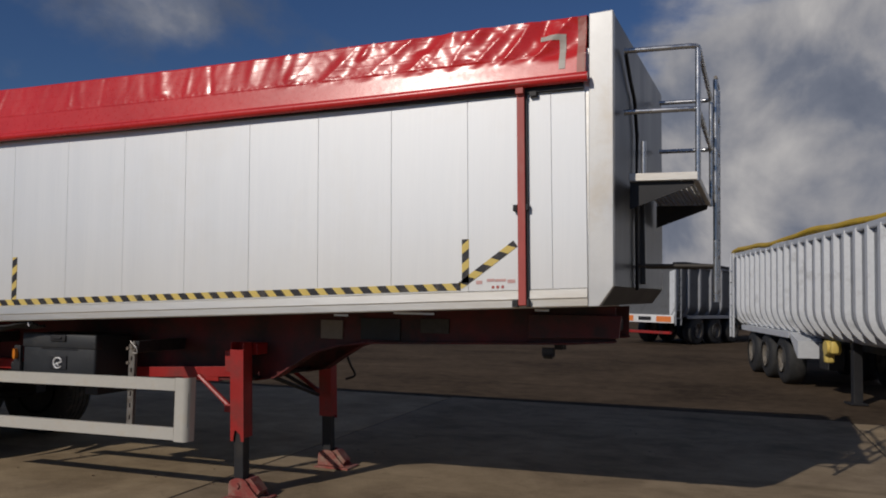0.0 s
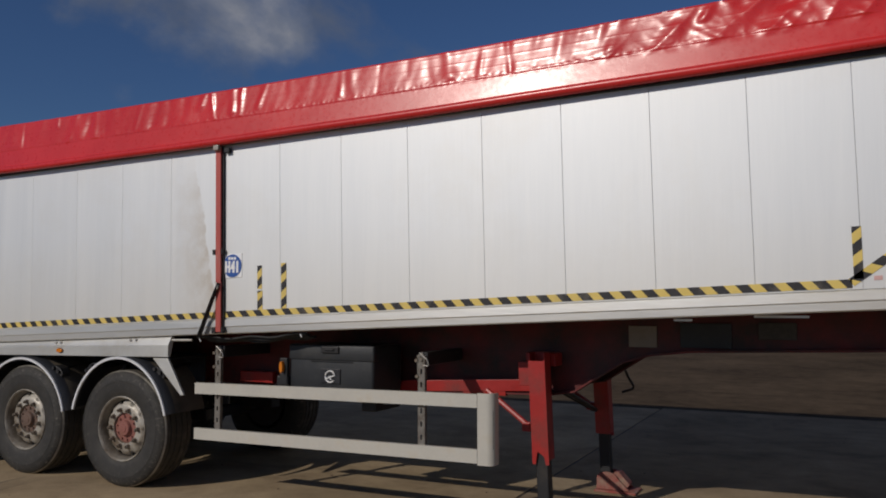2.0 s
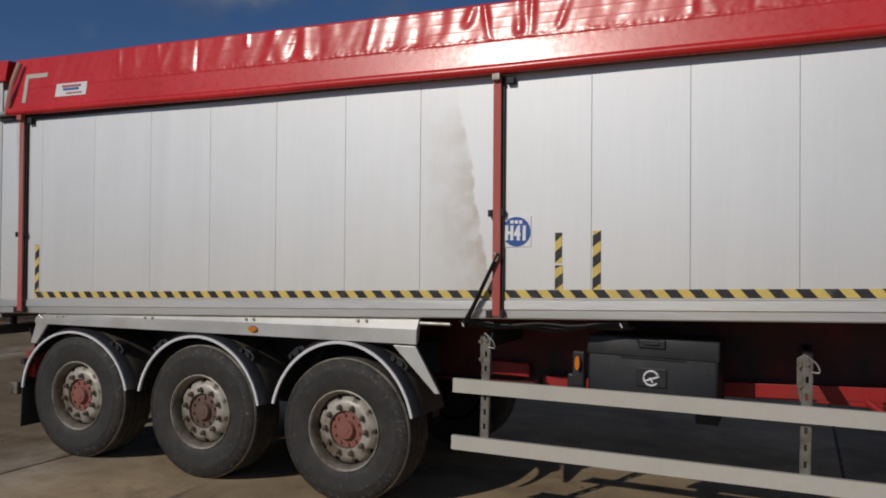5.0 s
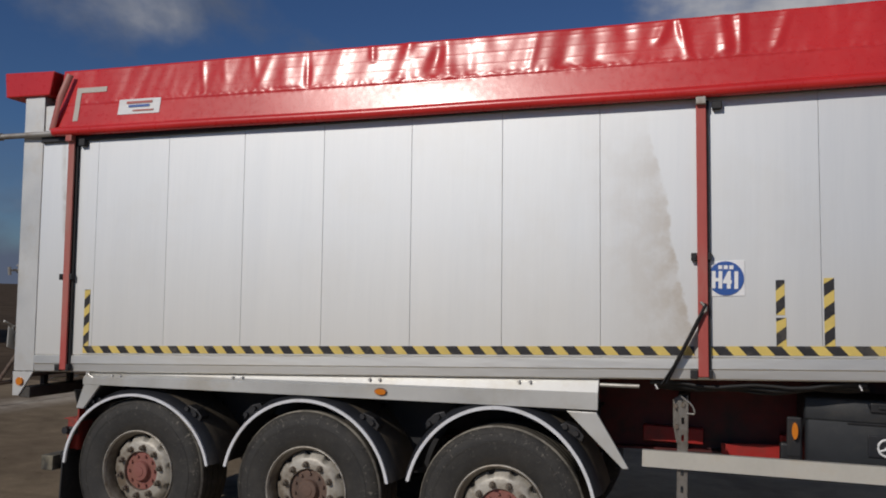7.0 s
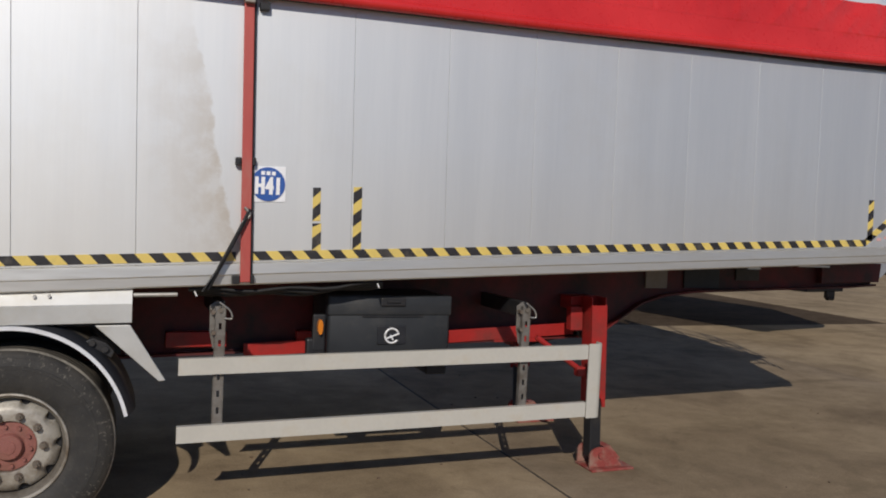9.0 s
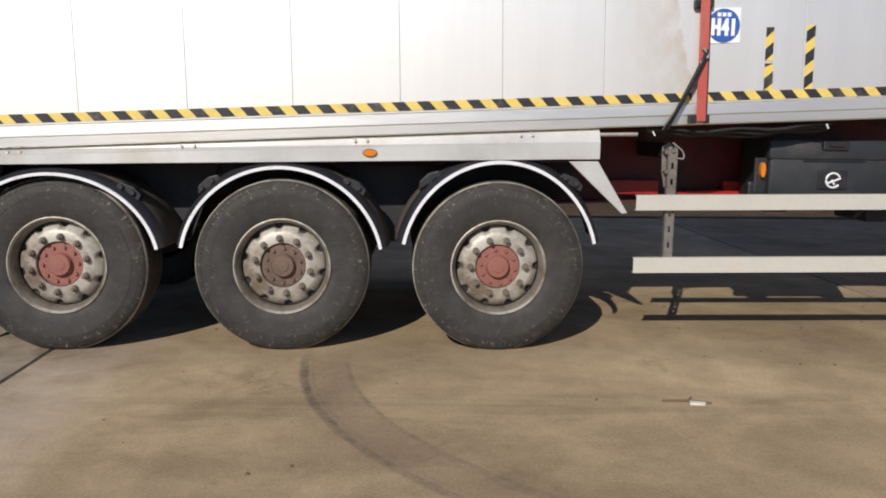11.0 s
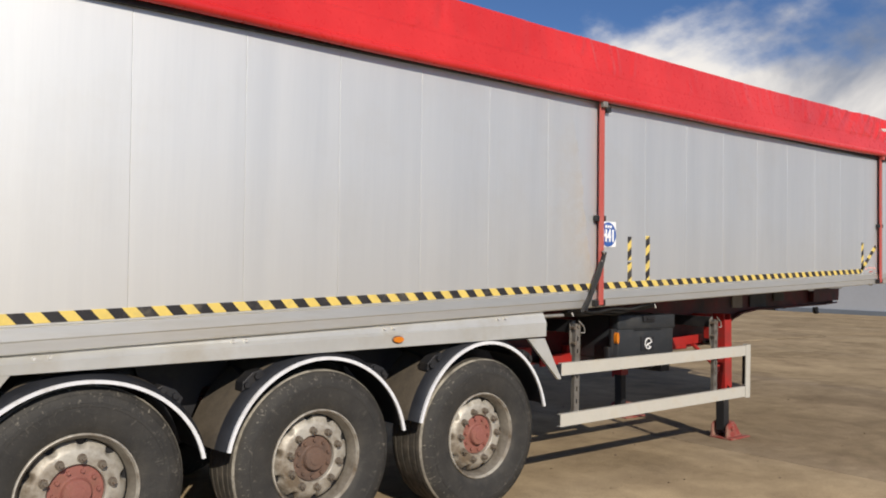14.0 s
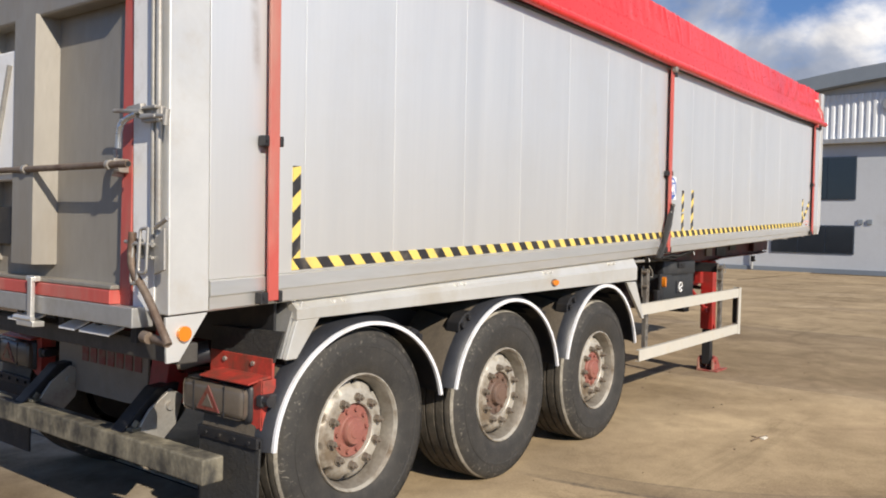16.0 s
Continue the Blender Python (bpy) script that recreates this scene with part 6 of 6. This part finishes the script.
ladder = part("ladder", skew(ladder_bm), TUBE, platform, "tube ladder", smooth=60)
for i in range(7):
    bm = fresh()
    rod(bm, (-0.145, 6.05, 1.80 + 0.27 * i), (-0.145, 6.42, 1.80 + 0.27 * i), 0.014, 10)
    part("rung", skew(bm), DIM_STEEL, ladder)
for y in (6.05, 6.42):
    bm = fresh()
    rod(bm, (NX - 0.02, y, 1.99), (-0.145, y, 1.99), 0.014, 10)
    part("stay", skew(bm), GRIMY, ladder)
bm = fresh()
tube(bm, [(-0.735, 5.55, 3.5), (-0.725, 5.75, 3.36), (-0.715, 5.95, 3.26), (-0.705, 6.05, 3.0), (-0.705, 6.02, 2.55), (-0.70, 6.05, 1.8)], 0.014, 8)
part("air_line", bm, HOSE, trailer, smooth=60)


# ---- other tippers standing in the yard ----
def ribbed_tipper(name, label, corner, heading, length, z0, z1, paint, rib_paint, sheet=None, boards=False, group="parked tippers"):
    """A parked ribbed tipper: corner is the ground point below the rear corner of the side that shows, heading its way to the nose."""
    d = Vector((math.cos(heading), math.sin(heading), 0))
    s = Vector((d.y, -d.x, 0))
    root = thing(name, (corner[0], corner[1], 0), label, "trailer", group)
    m = Matrix(((d.x, s.x, 0, corner[0]), (d.y, s.y, 0, corner[1]), (0, 0, 1, 0), (0, 0, 0, 1)))

    def put(n, b, mat, parent=root, lab="", smooth=None):
        b.transform(m)
        return part(n, b, mat, parent, lab, smooth=smooth)

    W = -2.45
    b = fresh()
    def flank(r):
        """The side from the rim down and round under the floor, r out from the tub's skin."""
        return [(0.03 + r, z1 - 0.05)] + [(-0.45 + (0.48 + r) * math.cos(a), z0 + 0.48 - (0.48 + r) * math.sin(a)) for a in np.linspace(0, math.pi / 2, 8)]

    skin = flank(0.0)
    skin[0] = (0.03, z1)
    prism(b, skin + [(W - y, z) for y, z in reversed(skin)], 0.0, length, "x")
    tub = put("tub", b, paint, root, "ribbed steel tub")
    step = 0.50 if sheet == YTARP else 0.80
    half = 0.085 if sheet == YTARP else 0.07
    n = int(length / step)
    for i in range(n + 1):
        x = i * step
        b = fresh()
        # a pressed channel: broad foot, narrower face
        foot, face, inner = flank(0.0), flank(0.085), flank(-0.01)
        for (a0, a1), (c0, c1), (e0, e1) in zip(zip(foot, foot[1:]), zip(face, face[1:]), zip(inner, inner[1:])):
            for k0, k1, w0, w1 in ((a0, a1, -half, None), (a0, a1, half, None)):
                s1 = half * 0.62 * (1 if w0 > 0 else -1)
                b.faces.new([b.verts.new(p) for p in ((x + w0, *k0), (x + w0, *k1), (x + s1, *(c1)), (x + s1, *(c0)))])
            b.faces.new([b.verts.new(p) for p in ((x - half * 0.62, *c0), (x - half * 0.62, *c1), (x + half * 0.62, *c1), (x + half * 0.62, *c0))])
        bmesh.ops.remove_doubles(b, verts=b.verts[:], dist=0.001)
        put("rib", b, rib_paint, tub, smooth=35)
    b = fresh()
    box(b, -0.06, length + 0.05, 0.0, 0.10, z1 - 0.10, z1 + 0.02, 0.02)
    put("top_rim", b, rib_paint, tub)
    if sheet:
        b = fresh()
        k = int(length / 0.3)
        pts = [(-0.1 + i * (length + 0.2) / k, 0.03 + 0.015 * math.sin(i * 0.7), z1 + 0.06 + 0.030 * math.sin(i * 0.35) + 0.012 * math.sin(i * 0.9)) for i in range(k + 1)]
        tube(b, pts, 0.085, 10, 0.8)
        put("rolled_sheet", b, sheet, root, "rolled-back sheet along the top edge", 60)
    # chassis, wheels, valance
    b = fresh()
    box(b, 0.3, length - 0.4, -1.75, -0.7, 0.85, z0, 0.01)
    put("chassis", b, BLACK)
    for x in (1.6, 2.95, 4.3):
        for y, sg in ((-0.02, 1), (-2.0, -1)):
            b = fresh()
            lathe(b, [(0.28, 0.04), (0.30, 0.0), (0.44, 0.0), (0.50, -0.03), (0.52, -0.07), (0.52, -0.30), (0.49, -0.36), (0.30, -0.36)], 32)
            b.transform(Matrix.Translation((x, y, 0.515)))
            w = put("wheel", b, RUBBER, root, "", 40)
            b = fresh()
            lathe(b, [(0.30, 0.0), (0.27, -0.02), (0.24, -0.10), (0.12, -0.08), (0.11, -0.02), (0.001, -0.02)], 24)
            b.transform(Matrix.Translation((x, y, 0.515)))
            put("rim", b, GRIMY_SHADED_RIM, w, "", 40)
    b = fresh()
    box(b, 0.75, 5.05, -0.45, 0.03, 1.08, 1.10, 0.004)
    box(b, 0.75, 5.05, 0.02, 0.04, 0.98, 1.10, 0.004)
    prism(b, [(5.05, 1.10), (5.65, 0.95), (5.65, 0.62), (5.62, 0.62), (5.05, 1.06)], -0.45, 0.03, "y")
    put("mudguard", b, rib_paint)
    # landing leg and side locker
    b = fresh()
    box(b, 7.55, 7.70, -0.45, -0.3, 0.0, 1.2, 0.01)
    box(b, 7.45, 7.80, -0.5, -0.22, 0.0, 0.03, 0.005)
    put("landing_leg", b, BLACK)
    b = fresh()
    box(b, 5.85, 6.35, -0.6, -0.3, 0.45, 0.95, 0.02)
    put("locker", b, BLACK)
    if sheet == YTARP:
        b = fresh()
        rod(b, (6.80, -0.36, 0.90), (6.80, -0.12, 0.90), 0.13, 14)
        box(b, 6.62, 6.76, -0.30, -0.14, 0.62, 0.86, 0.03)
        box(b, 6.86, 7.02, -0.30, -0.16, 0.80, 1.02, 0.03)
        put("coupling", b, YELLOW, root, "yellow coupling and hose reel", 50)
    # rear ladder
    b = fresh()
    for x in (-0.16, 0.20):
        box(b, x - 0.025, x + 0.025, 0.10, 0.15, 0.75, z1 + 0.02, 0.008)
    for i in range(6):
        rod(b, (-0.16, 0.125, 1.0 + 0.30 * i), (0.20, 0.125, 1.0 + 0.30 * i), 0.018, 6)
    put("ladder", b, rib_paint)
    if boards:
        b = fresh()
        box(b, -0.12, -0.02, W, 0.02, 0.82, 1.12, 0.01)
        gate = put("rear_gate", b, WHITE, root, "white lower rear panel")
        for y0, y1 in ((-0.72, -0.10), (W + 0.10, W + 0.72)):
            b = fresh()
            box(b, -0.135, -0.12, y0, y1, 0.86, 1.07, 0.004)
            put("marker_board", b, ORANGE, gate, "orange reflective board")
        b = fresh()
        box(b, -0.135, -0.12, -1.5, -0.95, 0.90, 1.04, 0.004)
        put("number_plate", b, BLACK, gate)
        b = fresh()
        box(b, -0.25, -0.1, W + 0.05, -0.05, 0.42, 0.52, 0.01)
        put("bumper", b, RED)
        b = fresh()
        prism(b, [(0.04, 1.13), (-0.20, 1.13), (-0.20, z1 - 0.22), (0.04, z1 - 0.15)], -0.06, 0.0, "x")
        put("upper_gate", b, FAR_GREY, root, "pale upper rear gate")
    return root


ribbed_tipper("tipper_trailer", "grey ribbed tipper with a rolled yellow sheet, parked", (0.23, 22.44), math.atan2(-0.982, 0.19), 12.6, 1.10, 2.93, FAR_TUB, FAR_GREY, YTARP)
ribbed_tipper("tipper_trailer", "dark ribbed tipper with orange rear boards, parked far off", (-1.80, 30.6), math.atan2(0.878, 0.479), 9.8, 1.03, 2.95, FAR_DARK, FAR_TUB, BLACK, True)
ribbed_tipper("tipper_trailer", "dark grey ribbed tipper parked at the yard's edge", (-38.2, 17.5), 0.0, 9.8, 1.0, 3.65, FAR_DARK, FAR_DARK)

# ---- warehouse ----
shed = thing("warehouse", (34.0, 10.0, 0.0), "grey steel-clad warehouse with a curved roof and dark windows", "building")


def roof_z(y):
    return 11.2 - 0.0095 * (y - 5.0) ** 2


BX = 34.0
bm = fresh()
ys = list(np.linspace(-16, 25, 42))
prism(bm, [(-16, 0), (25, 0)] + [(y, roof_z(y) - 0.6) for y in reversed(ys)], BX + 0.12, BX + 0.42, "x")
part("wall", bm, CLAD, shed, "pale grey sheet wall")
bm = fresh()
prism(bm, [(y, roof_z(y)) for y in ys] + [(y, roof_z(y) - 0.75) for y in reversed(ys)], BX - 0.75, BX + 40, "x")
part("roof", bm, ROOF, shed, "curved dark grey roof")
# profiled cladding band above the windows
bm = fresh()
y = -16.0
prof = []
while y < 24.5:
    prof += [(y, BX + 0.02), (y + 0.13, BX + 0.02), (y + 0.17, BX - 0.04), (y + 0.30, BX - 0.04), (y + 0.34, BX + 0.02)]
    y += 0.34
lo, hi = [], []
for yy, xx in prof:
    lo.append(bm.verts.new((xx, yy, 7.25)))
    hi.append(bm.verts.new((xx, yy, min(9.62, roof_z(yy) - 0.62))))
for i in range(len(prof) - 1):
    bm.faces.new((lo[i], lo[i + 1], hi[i + 1], hi[i]))
part("profiled_band", bm, CLAD_LIGHT, shed, "white profiled cladding")
bm = fresh()
box(bm, BX - 0.35, BX + 0.10, -16, 24.6, 6.95, 7.24, 0.05)
part("canopy_lip", bm, ALU_DULL, shed)
bm = fresh()
box(bm, BX + 0.02, BX + 0.12, -16, 24.8, -0.02, 0.25)
part("plinth", bm, ROOF, shed)
for y in (10.92,):
    for z0, z1 in ((4.05, 6.25), (1.12, 2.55)):
        bm = fresh()
        box(bm, BX + 0.06, BX + 0.125, y - 0.06, y + 4.19, z0 - 0.06, z1 + 0.06, 0.01)
        win = part("window", bm, FRAME_BLUE, shed, "dark glazed window")
        for i in range(3):
            bm = fresh()
            box(bm, BX + 0.045, BX + 0.065, y + i * 1.39, y + i * 1.39 + 1.35, z0, z1)
            part("pane", bm, PANE, win)
for y in (16.1, 8.2, 0.2, -7.0):
    bm = fresh()
    rod(bm, (BX - 0.02, y, 0.05), (BX - 0.02, y, 6.95), 0.07, 12)
    part("downpipe", bm, ALU_DULL, shed)
for y in (10.15, 10.6):
    bm = fresh()
    box(bm, BX + 0.04, BX + 0.12, y - 0.12, y + 0.12, 2.68, 2.93, 0.01)
    part("wall_vent", bm, ROOF, shed)
bm = fresh()
rod(bm, (BX - 0.15, 9.3, 9.0), (BX + 0.1, 9.3, 9.0), 0.42, 24)
part("extract_cowl", bm, ALU_DULL, shed, "round extract cowl")

# ---- litter on the concrete ----
bm = fresh()
tube(bm, [(-7.10, 4.27, 0.008), (-6.98, 4.26, 0.012), (-6.86, 4.225, 0.008)], 0.006, 6)
tube(bm, [(-6.98, 4.26, 0.010), (-6.93, 4.32, 0.007)], 0.004, 6)
tagged(part("twig", bm, TWIG), "dry brown twig on the concrete", "twig")
bm = fresh()
vs = [(-6.975, 4.215), (-6.90, 4.205), (-6.885, 4.235), (-6.965, 4.25)]
prism(bm, vs, 0.0, 0.012, "z", bevel=0.002)
tagged(part("paper_scrap", bm, LITTER), "crumpled scrap of pale paper", "litter")
rng = random.Random(11)
bm = fresh()
for i in range(140):
    x, y = rng.uniform(-14, 0), rng.uniform(0.5, 11)
    r = rng.uniform(0.004, 0.012)
    c = [(x + r * rng.uniform(0.6, 1.3) * math.cos(a), y + r * rng.uniform(0.6, 1.3) * math.sin(a)) for a in (0.2, 1.4, 2.7, 4.0, 5.3)]
    prism(bm, c, 0.0, r * rng.uniform(0.5, 1.0), "z")
tagged(part("loose_grit", bm, TWIG), "scattered dark grit and small stones", "grit", kind="stuff")
